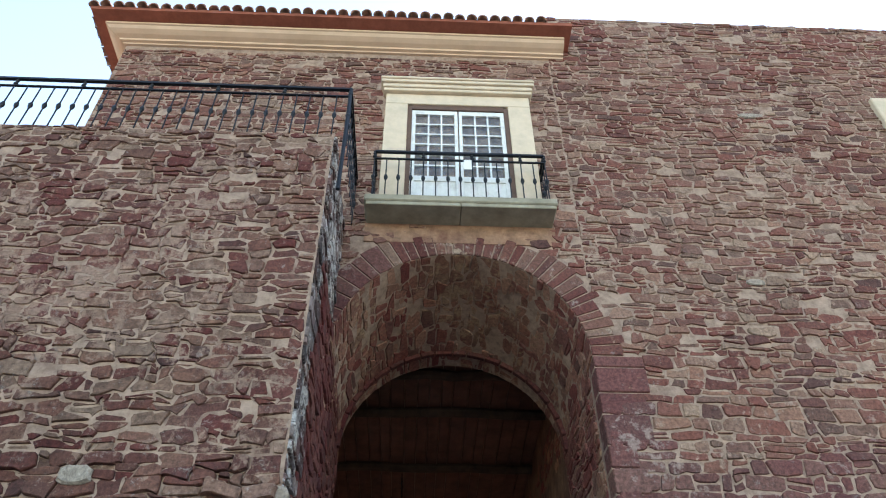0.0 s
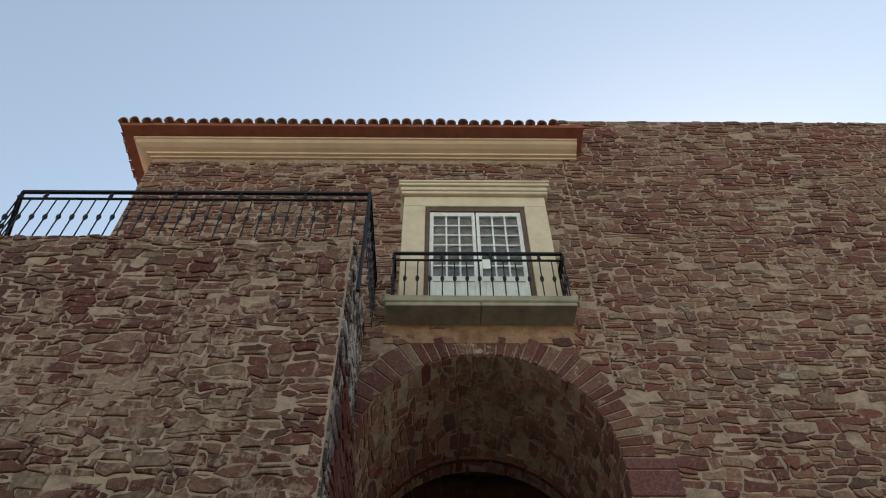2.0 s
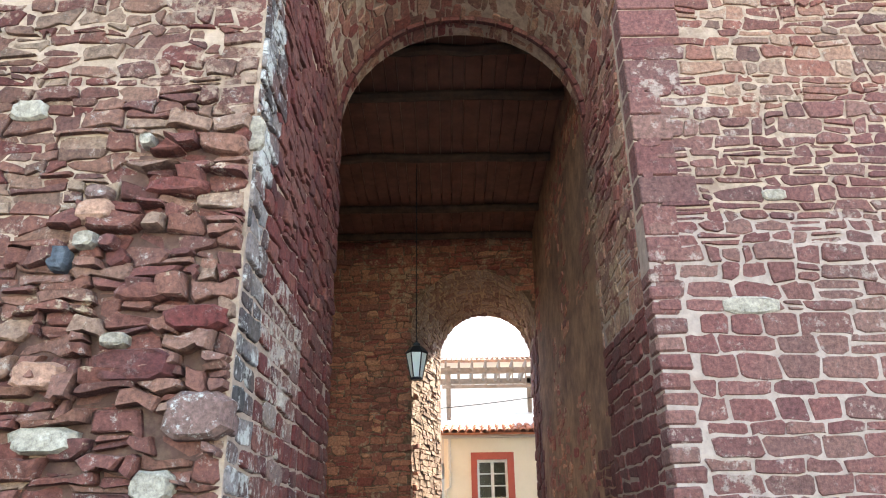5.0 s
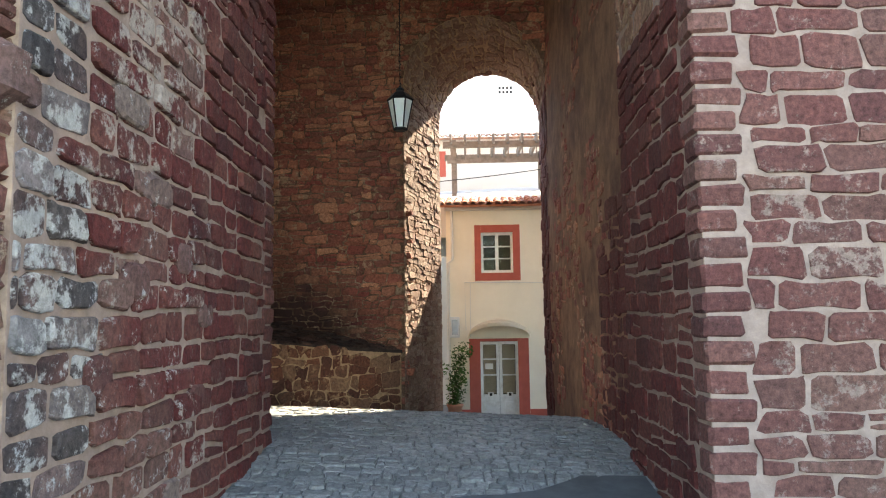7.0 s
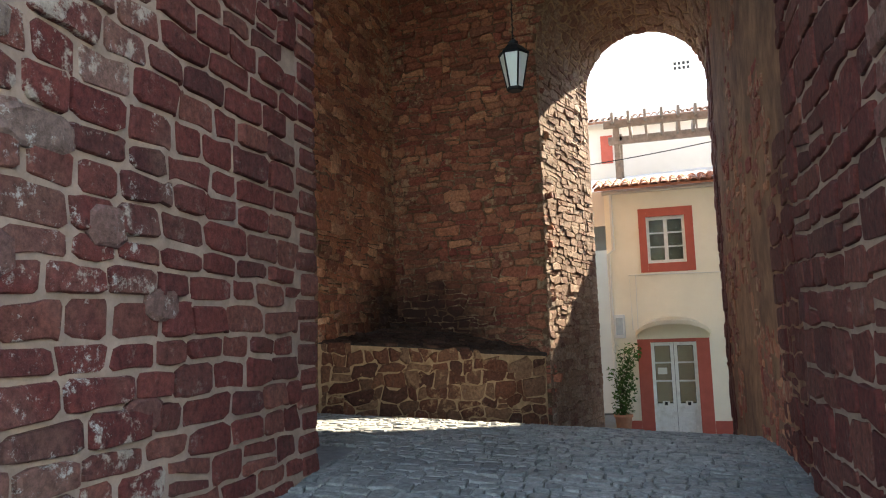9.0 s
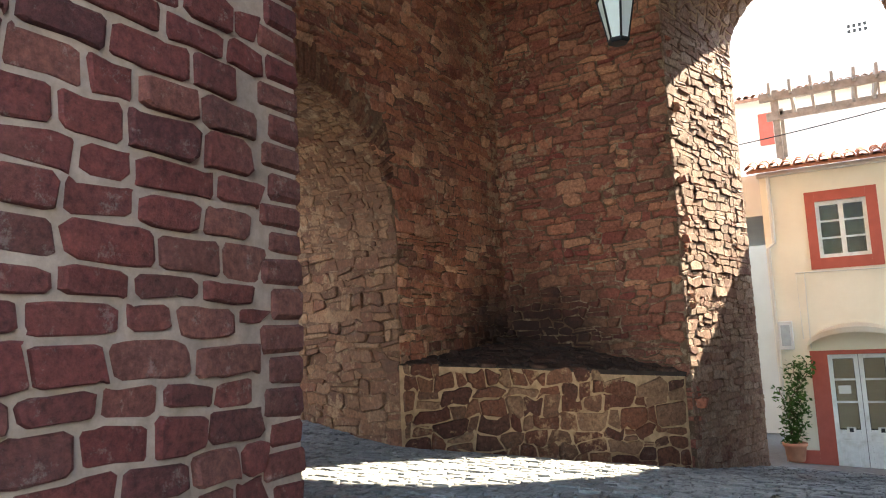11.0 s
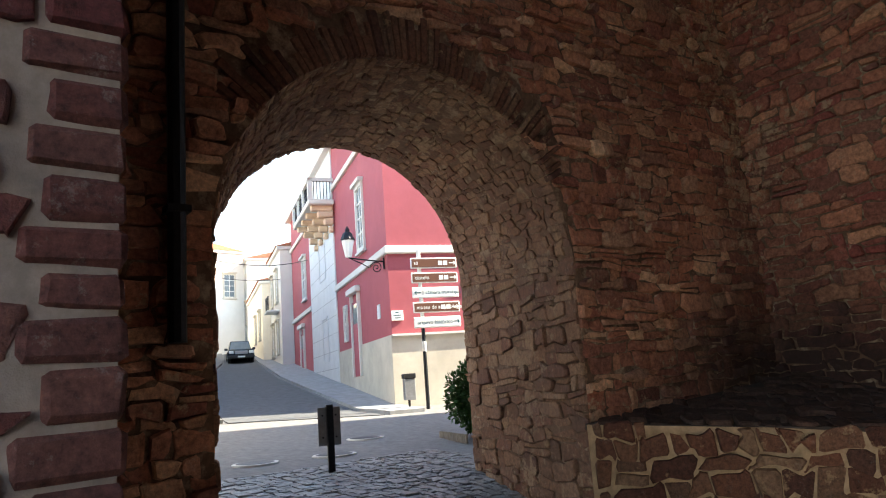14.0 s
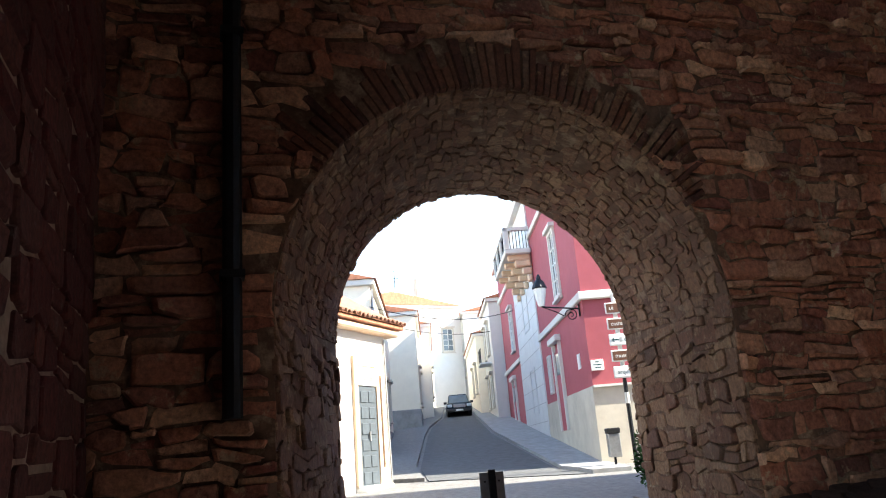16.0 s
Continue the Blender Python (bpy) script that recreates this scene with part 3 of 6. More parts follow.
WIN = (-0.72, 2.12, 10.3, 14.2)
stones(wall_gate, plane_fn((-6, GF, 6), X, (0, 0, 1), (0, -1, 0)), 8.6, 9.05, 0.27, 0.12, "upper", 0.02, 0.015, 0.35, 0.7, rag=0.13, skip=0.05, split=0.3,
       keep=lambda u, v: not in_ring(u - 6, v + 6) and not (WIN[0] < u - 6 < WIN[1] and WIN[2] < v + 6 < WIN[3]) and not (u - 6 < -1.2 and v + 6 < 9.9) and not (v + 6 < SPRING and u - 6 > 2.0),
       clamp=clamp_front, near=lambda u, v: v < 4.4 and -1.2 < u - 6 < 3, seed=11)
def corner_plan(z0, z1, seed):
    """courses of corner bricks: bottom, top, and how far each reaches along either face"""
    rg = random.Random(seed)
    plan, z, long_first = [], z0, True
    while z < z1 - 0.05:
        h = min(rg.uniform(0.16, 0.2), z1 - z)
        long_side, short_side = rg.uniform(0.3, 0.33), rg.uniform(0.24, 0.27)
        plan.append((z, z + h) + ((long_side, short_side) if long_first else (short_side, long_side)))
        long_first = not long_first
        z += h
    return plan


def reach(plan, z, k):
    for c in plan:
        if c[0] <= z < c[1]:
            return c[2 + k]
    return 0.0


def corner_bricks(owner, x, y, sx, sy, plan, material):
    """bricks that turn a corner at x, y; sx, sy: the side on which the wall lies"""
    rg = random.Random(len(plan))
    for za, zb, a, b in plan:
        o = rg.uniform(0.016, 0.03)
        xs, ys = sorted((x - sx * o, x + sx * a)), sorted((y - sy * o, y + sy * b))
        bm = bmesh.new()
        for v in box(bm, *xs, *ys, za + 0.011, zb - 0.011, 0.024):
            v.co += Vector((rg.uniform(-0.008, 0.008), rg.uniform(-0.008, 0.008), rg.uniform(-0.008, 0.008)))
        part("brick", bm, M[material], owner)


EAST_CORNER = corner_plan(-0.3, 4.42, 66)
WEST_CORNER = corner_plan(-0.1, 4.1, 67)
corner_bricks(wall_gate, 2.478, GF, 1, 1, EAST_CORNER, "rose single")
# east wall: dressed courses below, rubble above
stones(wall_right, plane_fn((2.472, GF, -0.4), X, (0, 0, 1), (0, -1, 0)), 11.4, 4.3, 0.42, 0.185, "rose", 0.02, 0.011, 0.12, 0.4, rag=0.07, widths=((0.75, 1.0), (0.95, 1.15), (1.1, 1.4)), keep=lambda u, v: u > reach(EAST_CORNER, v - 0.4, 0) - 0.03, clamp=lambda u, v: (max(u, reach(EAST_CORNER, v - 0.4, 0) + 0.03), v), near=lambda u, v: u < 4.2 and v > 0.2, seed=12, split=0.05, name="brick")
red_here = lambda u, v: 2.7 - v + 1.8 * noise.noise((u * 0.45, v * 0.45, 2.0)) + 0.05 * u > 0
for kind_mat, want in (("rose", True), ("upper", False)):
    stones(wall_right, plane_fn((2.5, GF, 3.9), X, (0, 0, 1), (0, -1, 0)), 11.5, 3.4, 0.33, 0.15, kind_mat, 0.022, 0.014, 0.22, 0.5, rag=0.09, split=0.2, keep=lambda u, v: red_here(u, v) == want, near=lambda u, v: u < 2.2, seed=13)
stones(wall_right, plane_fn((2.6, GF, 7.3), X, (0, 0, 1), (0, -1, 0)), 11.4, 9.55, 0.29, 0.13, "upper", 0.02, 0.015, 0.35, 0.7, rag=0.13, skip=0.05, split=0.3, keep=lambda u, v: math.hypot(u + 1.96, v - 0.6) > ring_r + 0.03, near=lambda u, v: False, seed=14)
boxed("pointing", (2.484, 13.9, GF - 0.004, GF + 0.001, -1, 5.0), M["mortar_pale"], wall_right, "pale pointing")
# voussoirs and long quoins of the arch
ring_stones(wall_gate, (0.64, GF, 0), SPRING, 1.84, 0.48, X, (0, -1, 0), 8, "rose", 0.02, 0.0, 1.0, 5, rough=0.1)
ring_stones(wall_gate, (0.64, GF, 0), SPRING, 1.84, 0.5, X, (0, -1, 0), 28, "ruin", 0.022, 1.0, math.pi, 5, rough=0.14)
qr = random.Random(4)
zq = 4.45
while zq < SPRING - 0.05:
    h = qr.uniform(0.24, 0.5)
    if zq + h > SPRING - 0.02:
        h = SPRING - zq
    w = qr.choice((0.36, 0.44, 0.62, 0.7))
    boxed("quoin", (2.478, 2.48 + w, GF - qr.uniform(0.02, 0.035), GF + 0.3, zq + 0.01, zq + h - 0.01), M["rose single"], wall_gate, bevel=0.014)
    zq += h
boxed("render_patch", (-0.85, 2.2, GF - 0.022, GF + 0.01, 9.95, 10.35), M["tan_render"], wall_gate, "tan render below the balcony")
link_mesh("pointing", [(2.477, GF - 0.002, -1), (2.457, GB - 0.002, -1), (2.457, GB - 0.002, 5.0), (2.477, GF - 0.002, 5.0), (2.49, GF - 0.002, -1), (2.47, GB - 0.002, -1), (2.47, GB - 0.002, 5.0), (2.49, GF - 0.002, 5.0)],
          [(0, 3, 2, 1), (4, 5, 6, 7), (3, 7, 6, 2)], M["mortar_grey"], wall_gate, "grey pointing")
# vault
vf, vd = arch_fn(FRONT, BACK, X)
stones(wall_gate, lambda u, v, d: vf(v, u / 5.6, d), 5.6, vd, 0.15, 0.24, "vault", 0.016, 0.01, 0.4, 0.8, rag=0.12, split=0.3, skip=0.05, near=lambda u, v: v > 1.6, seed=15)
ring_stones(wall_gate, (0.63, GB - 0.35, 0), 7.5, 1.76, 0.1, X, (0, -1, 0), 20, "red", 0.03, 0.0, math.pi, 6)

# ---- tower on the left of the gate ----
TF = 6.5
tower = tagged(boxed("wall_tower", (-12.0, -1.2, TF, GF - 0.001, -1.0, 10.2), M["mortar"]), "battered rubble bastion of red and tan stones", "wall", kind="structure")
stones(tower, plane_fn((-9.2, TF, 5.4), X, (0, 0, 1), (0, -1, 0)), 7.985, 4.8, 0.25, 0.125, "tower", 0.02, 0.013, 0.4, 0.8, rag=0.15, skip=0.03, split=0.3, v_jitter=0.35, near=lambda u, v: u > 5 and v < 1.5, seed=21)
ruin_here = lambda u, v: 5.75 + (u - 7.7) * 0.65 + 0.9 * noise.noise((u * 0.9, v * 0.9, 7.0)) - v > 0
for kind_mat, want, dep in (("ruin", True, 0.085), ("tower", False, 0.03)):
    stones(tower, plane_fn((-9.2, TF, -0.6), X, (0, 0, 1), (0, -1, 0)), 7.985, 6.0, 0.27, 0.115, kind_mat, dep, 0.004, 0.4, 0.8, rag=0.11, split=0.3, cap=0.17, v_jitter=1.1, keep=lambda u, v: ruin_here(u, v) == want, near=lambda u, v: u > 5.2 and v > 2.0, seed=22)
boxed("terrace_fill", (-12.0, -6.001, GF, GB, -1.0, 10.19), M["mortar"], tower)
boxed("pointing", (-1.205, -1.196, TF + 0.003, GB - 0.003, -1.0, 4.6), M["mortar_grey"], tower, "grey pointing")
# dark brown sheet behind the loose stones, showing in the gaps between them
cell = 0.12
backing_v, backing_f = [], []
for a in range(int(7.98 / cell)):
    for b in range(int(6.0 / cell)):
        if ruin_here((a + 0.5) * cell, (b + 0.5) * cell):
            q = len(backing_v)
            backing_v += [(-9.2 + (a + du) * cell, TF - 0.004, -0.6 + (b + dv) * cell) for du, dv in ((0, 0), (1, 0), (1, 1), (0, 1))]
            backing_f.append((q, q + 1, q + 2, q + 3))
link_mesh("core", backing_v, backing_f, M["gap_dark"], tower, "dark brown backing between loose stones")
# side of the tower and of the passage, one plane
corner_bricks(tower, -1.197, GB, -1, -1, WEST_CORNER, "red single")
crust_edge = lambda v: 0.6 + 0.45 * noise.noise((v * 0.8, 0, 4.0))
lichen_edge = lambda v: 2.3 + 0.9 * noise.noise((v * 0.9, 0, 8.0))
for kind_mat, here, near_here in (("stained", lambda u, v: u <= crust_edge(v), None), ("lichened", lambda u, v: crust_edge(v) < u <= lichen_edge(v), lambda u, v: u > 0.8 and v < 4.4), ("red", lambda u, v: u > lichen_edge(v), lambda u, v: True)):
    stones(tower, plane_fn((-1.197, TF, -0.5), (0, 1, 0), (0, 0, 1), X), 4.33, 4.6, 0.36, 0.18, kind_mat, 0.03, 0.015, 0.12, 0.5, widths=((0.75, 1.0), (0.95, 1.15), (1.1, 1.4)), keep=lambda u, v: here(u, v) and u < 4.33 - reach(WEST_CORNER, v - 0.5, 1), clamp=lambda u, v: (min(u, 4.295 - reach(WEST_CORNER, v - 0.5, 1)), v), near=near_here, seed=27, name="brick", v_jitter=0.25, split=0.03, tall=(0.85, 1.2), rag=0.05)
stones(tower, plane_fn((-1.197, TF, 4.1), (0, 1, 0), (0, 0, 1), X), 4.33, 4.2, 0.3, 0.15, "red", 0.03, 0.011, 0.3, 0.5, keep=lambda u, v: u > 0.6 + 0.45 * noise.noise((v * 0.8, 0, 4.0)), seed=24)
stones(tower, plane_fn((-1.197, TF, 4.1), (0, 1, 0), (0, 0, 1), X), 4.33, 4.2, 0.3, 0.15, "stained", 0.03, 0.01, 0.35, 0.6, keep=lambda u, v: u <= 0.6 + 0.45 * noise.noise((v * 0.8, 0, 4.0)), seed=24)
stones(tower, plane_fn((-1.197, TF, 8.3), (0, 1, 0), (0, 0, 1), X), 1.9, 1.9, 0.3, 0.15, "stained", 0.03, 0.01, 0.35, 0.5, near=lambda u, v: False, seed=25)

# ---- chamber ----
stones(tower, plane_fn((-1.2, GB + 0.002, -0.5), (-1, 0, 0), (0, 0, 1), (0, 1, 0)), 2.4, 9.5, 0.33, 0.19, "red", 0.024, 0.011, 0.2, 0.4, keep=lambda u, v: u > reach(WEST_CORNER, v - 0.5, 0) - 0.02, clamp=lambda u, v: (max(u, reach(WEST_CORNER, v - 0.5, 0) + 0.02), v), near=lambda u, v: v < 6, seed=26, name="brick")
CW, CE, CB = -3.6, 2.62, 18.8
SA0 = ((CW, 13.82, 0), 2.76, 1.87)
SA1 = ((-6.8, 14.8, 0), 3.05, 1.87)
Y = (0, 1, 0)
wall_west = arched_wall("wall_west", [(CW, 10.82, -1), (CW, 10.82, 12.0), (CW, 19.6, 12.0), (CW, 19.6, -1)], [(-6.8, 8.6, -1), (-6.8, 8.6, 12.0), (-6.8, 25.0, 12.0), (-6.8, 25.0, -1)],
                        arch_profile(*SA0, Y, -1), arch_profile(*SA1, Y, -1), M["mortar_dark"], "brown rubble wall with low round side arch")
SY, SZ, SR = SA0[0][1], SA0[1], SA0[2]
sa_in = outside_arch(SY, SZ, SR)


def clamp_west(u, v):
    y, z = u + 10.82, v - 0.5
    if z <= SZ:
        if abs(y - SY) < SR - 0.01:
            y = SY + math.copysign(SR - 0.01, y - SY)
    else:
        d = math.hypot(y - SY, z - SZ)
        if 0 < d < SR + 0.01:
            y, z = SY + (y - SY) * (SR + 0.01) / d, SZ + (z - SZ) * (SR + 0.01) / d
    return y - 10.82, z + 0.5


ring_w = outside_arch(SY, SZ, SR + 0.41)
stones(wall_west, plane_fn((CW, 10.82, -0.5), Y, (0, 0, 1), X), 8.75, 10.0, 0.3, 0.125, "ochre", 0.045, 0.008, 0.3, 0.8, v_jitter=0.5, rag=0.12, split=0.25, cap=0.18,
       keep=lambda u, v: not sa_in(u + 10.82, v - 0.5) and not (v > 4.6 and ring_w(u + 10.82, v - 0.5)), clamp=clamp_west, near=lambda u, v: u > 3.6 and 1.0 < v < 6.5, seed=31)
ring_stones(wall_west, (CW, SY, 0), SZ, SR, 0.36, Y, X, 58, "bench", 0.05, 0.6, math.pi - 0.5, 7, joint=0.008, rough=0.32)
sf, sd = arch_fn(SA0, SA1, Y)
stones(wall_west, lambda u, v, d: sf(v, u / 5.6, d), 5.6, sd, 0.095, 0.22, "sandy", 0.017, 0.004, 0.3, 0.7, rag=0.12, split=0.2, near=lambda u, v: u > 2.6 and v < 2.0, seed=32)
for sgn, sname in ((-1, 33), (1, 34)):
    a = Vector(SA0[0]) + Vector((0, sgn * SA0[2], -0.5))
    b = Vector(SA1[0]) + Vector((0, sgn * SA1[2], -0.5))
    d = (b - a)
    nrm = Vector((d.y, -d.x, 0)) * (1 if sgn > 0 else -1)
    if nrm.y * sgn > 0:
        nrm = -nrm
    stones(wall_west, plane_fn(a, d, (0, 0, 1), nrm), d.length, 3.4, 0.4, 0.15, "sandy", 0.026, 0.005, 0.3, 0.8, rag=0.1, split=0.3, cap=0.16, near=lambda u, v: sgn > 0, seed=sname)

BA0 = ((1.07, CB, 0), 6.6, 1.57)
BA1 = ((1.46, 21.4, 0), 6.43, 1.27)
wall_north = arched_wall("wall_north", [(-3.6, CB + 0.35, -2), (-3.6, CB + 0.35, 12.0), (6.0, CB - 0.2, 12.0), (6.0, CB - 0.2, -2)], [(-6.0, 21.4, -2), (-6.0, 21.4, 12.0), (6.0, 21.4, 12.0), (6.0, 21.4, -2)],
                         [Vector((p.x, CB + 0.35 - 0.0573 * (p.x + 3.6), p.z)) for p in arch_profile(*BA0, X, -2)], arch_profile(*BA1, X, -2), M["mortar_dark"], "dark red rubble wall with tall round arch")
ba_in = outside_arch(1.07, 6.6, 1.6)


def north_fn(u, v, d):
    x = -3.6 + u
    return Vector((x, CB + 0.35 - 0.0573 * (x + 3.6) - d, v - 1.0))


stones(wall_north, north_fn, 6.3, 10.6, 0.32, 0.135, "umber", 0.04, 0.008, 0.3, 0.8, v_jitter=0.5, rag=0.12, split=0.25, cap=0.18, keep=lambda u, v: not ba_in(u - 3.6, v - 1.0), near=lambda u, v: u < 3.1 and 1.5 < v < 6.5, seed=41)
bf, bd = arch_fn(BA0, BA1, X)
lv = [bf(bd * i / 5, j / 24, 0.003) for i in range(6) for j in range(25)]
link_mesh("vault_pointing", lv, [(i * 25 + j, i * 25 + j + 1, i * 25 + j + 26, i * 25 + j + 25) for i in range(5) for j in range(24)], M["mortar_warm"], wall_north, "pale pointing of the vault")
# vault stones take the lightened rubble in place of light bounced from below
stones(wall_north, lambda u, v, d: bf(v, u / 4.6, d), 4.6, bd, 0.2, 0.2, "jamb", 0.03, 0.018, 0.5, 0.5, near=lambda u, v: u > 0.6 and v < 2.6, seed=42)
a, b = Vector((BA0[0][0] - BA0[2], CB, -1.2)), Vector((BA1[0][0] - BA1[2], 21.4, -1.2))
d = b - a
stones(wall_north, plane_fn(a, d, (0, 0, 1), (d.y, -d.x, 0)), d.length, 7.8, 0.28, 0.105, "jamb", 0.016, 0.006, 0.3, 0.7, rag=0.1, near=lambda u, v: v > 1.0, seed=43)
a, b = Vector((BA0[0][0] + BA0[2], CB, -1.2)), Vector((BA1[0][0] + BA1[2], 21.4, -1.2))
d = b - a
stones(wall_north, plane_fn(a, d, (0, 0, 1), (-d.y, d.x, 0)), d.length, 7.8, 0.4, 0.3, "red", 0.03, 0.01, 0.2, 0.5, near=lambda u, v: False, seed=44)

# east side of passage and chamber
wall_east = tagged(boxed("wall_east", (CE, 6.0, GB + 0.001, CB + 0.3, -1.0, 12.0), M["plaster_old"]), "rough worn ochre wall with exposed red stones", "wall", kind="structure")
stones(wall_gate, plane_fn((2.479, GF + 0.0, -0.5), (-0.0092, 1, 0), (0, 0, 1), (-1, -0.0092, 0)), 2.4, 4.6, 0.36, 0.18, "red", 0.022, 0.014, 0.12, 0.4, widths=((0.75, 1.0), (0.95, 1.15), (1.1, 1.4)), keep=lambda u, v: u > reach(EAST_CORNER, v - 0.5, 1) - 0.03, clamp=lambda u, v: (max(u, reach(EAST_CORNER, v - 0.5, 1) + 0.025), v), near=lambda u, v: v > 0.3, seed=51, name="brick")
stones(wall_gate, plane_fn((2.482, GF + 0.3, 4.1), (-0.0092, 1, 0), (0, 0, 1), (-1, -0.0092, 0)), 2.1, 3.8, 0.3, 0.16, "vault", 0.026, 0.012, 0.3, 0.4, near=lambda u, v: False, seed=52)
stones(wall_east, plane_fn((CE + 0.006, GB + 0.01, -0.5), Y, (0, 0, 1), (-1, 0, 0)), 2.4, 4.2, 0.36, 0.2, "red", 0.022, 0.014, 0.2, 0.4, keep=lambda u, v: v < 4.2 - u * 0.6 + 0.8 * noise.noise((u * 2, v * 2, 1.0)), near=lambda u, v: True, seed=54, name="brick")
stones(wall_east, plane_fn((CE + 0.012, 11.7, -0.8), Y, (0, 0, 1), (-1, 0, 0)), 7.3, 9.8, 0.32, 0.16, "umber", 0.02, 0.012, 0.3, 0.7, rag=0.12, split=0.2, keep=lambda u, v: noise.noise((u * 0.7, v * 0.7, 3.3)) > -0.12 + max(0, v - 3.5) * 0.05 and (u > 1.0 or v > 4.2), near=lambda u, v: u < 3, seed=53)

# corner seat of masonry with a blackish sloping top
seat = tagged(link_mesh("masonry_bench", [(-3.58, 15.6, -1), (-0.58, 18.78, -1.2), (-3.58, 19.3, -1.2), (-3.58, 15.6, 1.2), (-0.58, 18.78, 0.86), (-3.3, 19.2, 1.5)],
                        [(0, 1, 4, 3), (3, 4, 5), (1, 2, 5, 4), (2, 0, 3, 5), (0, 2, 1)], M["mortar_bench"]), "low masonry bench of brown stones, blackish on top", "bench")
bench_fn = plane_fn((-3.55, 15.63, -0.9), (3.0, 3.18, 0), (0, 0, 1), (3.18, -3.0, 0))
stones(seat, bench_fn, 4.3, 2.12, 0.32, 0.2, "bench", 0.035, 0.012, 0.4, 0.7, rag=0.1, split=0.12, keep=lambda u, v: v < 2.07 - 0.08 * u, near=lambda u, v: True, seed=61, v_jitter=0.45)
sa, sb, sc = Vector((-3.6, 15.6, 1.2)), Vector((-0.55, 18.78, 0.86)), Vector((-3.3, 19.2, 1.5))
s_u = (sb - sa).normalized()
s_n = s_u.cross(sc - sa).normalized()
s_v = s_n.cross(s_u)
tri_h, tri_w, tri_m = (sc - sa).dot(s_v), (sb - sa).length, (sc - sa).dot(s_u)
link_mesh("sooty_top", [sa + s_n * 0.012, sb + s_n * 0.012, sc + s_n * 0.012, sa - s_n * 0.05, sb - s_n * 0.05, sc - s_n * 0.05], [(0, 1, 2), (0, 3, 4, 1), (1, 4, 5, 2), (2, 5, 3, 0)], M["dark_spot"], seat, "blackish sloping top")
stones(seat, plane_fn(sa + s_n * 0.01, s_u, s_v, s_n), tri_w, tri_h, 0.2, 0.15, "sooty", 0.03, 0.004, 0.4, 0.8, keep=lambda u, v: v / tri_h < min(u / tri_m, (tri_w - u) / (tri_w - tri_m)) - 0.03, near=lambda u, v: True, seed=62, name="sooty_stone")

# ceiling of boards on round beams
bm = bmesh.new()
cr = random.Random(9)
x = -3.7
while x < 2.7:
    w = cr.uniform(0.2, 0.32)
    z0 = cr.uniform(-0.012, 0.012)
    vs = box(bm, x + 0.008, x + w - 0.008, GB - 0.3, CB + 0.5, 0, 0.05)
    for v in vs:
        v.co.z += 9.72 - 0.075 * (v.co.y - GB) + z0
    x += w
ceiling = tagged(part("ceiling", bm, M["board"]), "reddish board ceiling, dark with age", "ceiling", kind="structure")
for yb in (11.6, 12.85, 14.95, 17.15, 18.6):
    bm = bmesh.new()
    zb = 9.72 - 0.075 * (yb - GB) - 0.1
    tube(bm, [(-3.75 + 0.5 * i, yb + cr.uniform(-0.02, 0.02), zb + cr.uniform(-0.02, 0.02)) for i in range(14)], 0.1, 8)
    tagged(part("ceiling_beam", bm, M["wood"]), "dark round timber ceiling beam", "beam", "beams under the ceiling", "structure")
# solid filler out of view, added to keep sun and sky off the chamber
roof_slab = tagged(boxed("roof_slab", (-6.0, 6.0, GB + 0.002, 21.3, 10.4, 15.4), M["mortar"]), "unseen plain masonry mass above the chamber", "wall", kind="structure")

# ---- setts of the floor ----
floor_setts = tagged(new("pavement"), "grey cobbled setts through the gate", "pavement", kind="structure")
stones(floor_setts, lambda u, v, d: Vector((-1.3 + u, 3.0 + v, ground_z(-1.3 + u, 3.0 + v) + d - 0.006)), 4.2, 9.0, 0.14, 0.125, "cobble", 0.016, 0.008, 0.25, 0.5, near=lambda u, v: 4.6 < v < 7.2, seed=71, name="cobble", split=0)
stones(floor_setts, lambda u, v, d: Vector((-3.7 + u, 12.0 + v, ground_z(-3.7 + u, 12.0 + v) + d - 0.006)), 6.4, 9.6, 0.14, 0.125, "cobble", 0.016, 0.008, 0.25, 0.5, seed=72, name="cobble", split=0)
stones(floor_setts, lambda u, v, d: Vector((-9.3 + u, 11.6 + v, ground_z(-9.3 + u, 11.6 + v) + d - 0.006)), 5.6, 6.0, 0.14, 0.125, "cobble", 0.016, 0.008, 0.25, 0.5, seed=73, name="cobble", split=0)

# dark tube drawn for the dark vertical streak down the west wall
bm = bmesh.new()
tube(bm, [(-3.5, 11.68, 2.1), (-3.5, 11.68, 5.5), (-3.5, 11.68, 9.3)], 0.065, 9)
downpipe = tagged(part("downpipe", bm, M["iron"]), "dark upright tube on the rubble wall", "pipe")
for z in (3.0, 4.8, 6.6):
    boxed("pipe_bracket", (-3.6, -3.42, 11.6, 11.76, z, z + 0.05), M["iron"], downpipe)


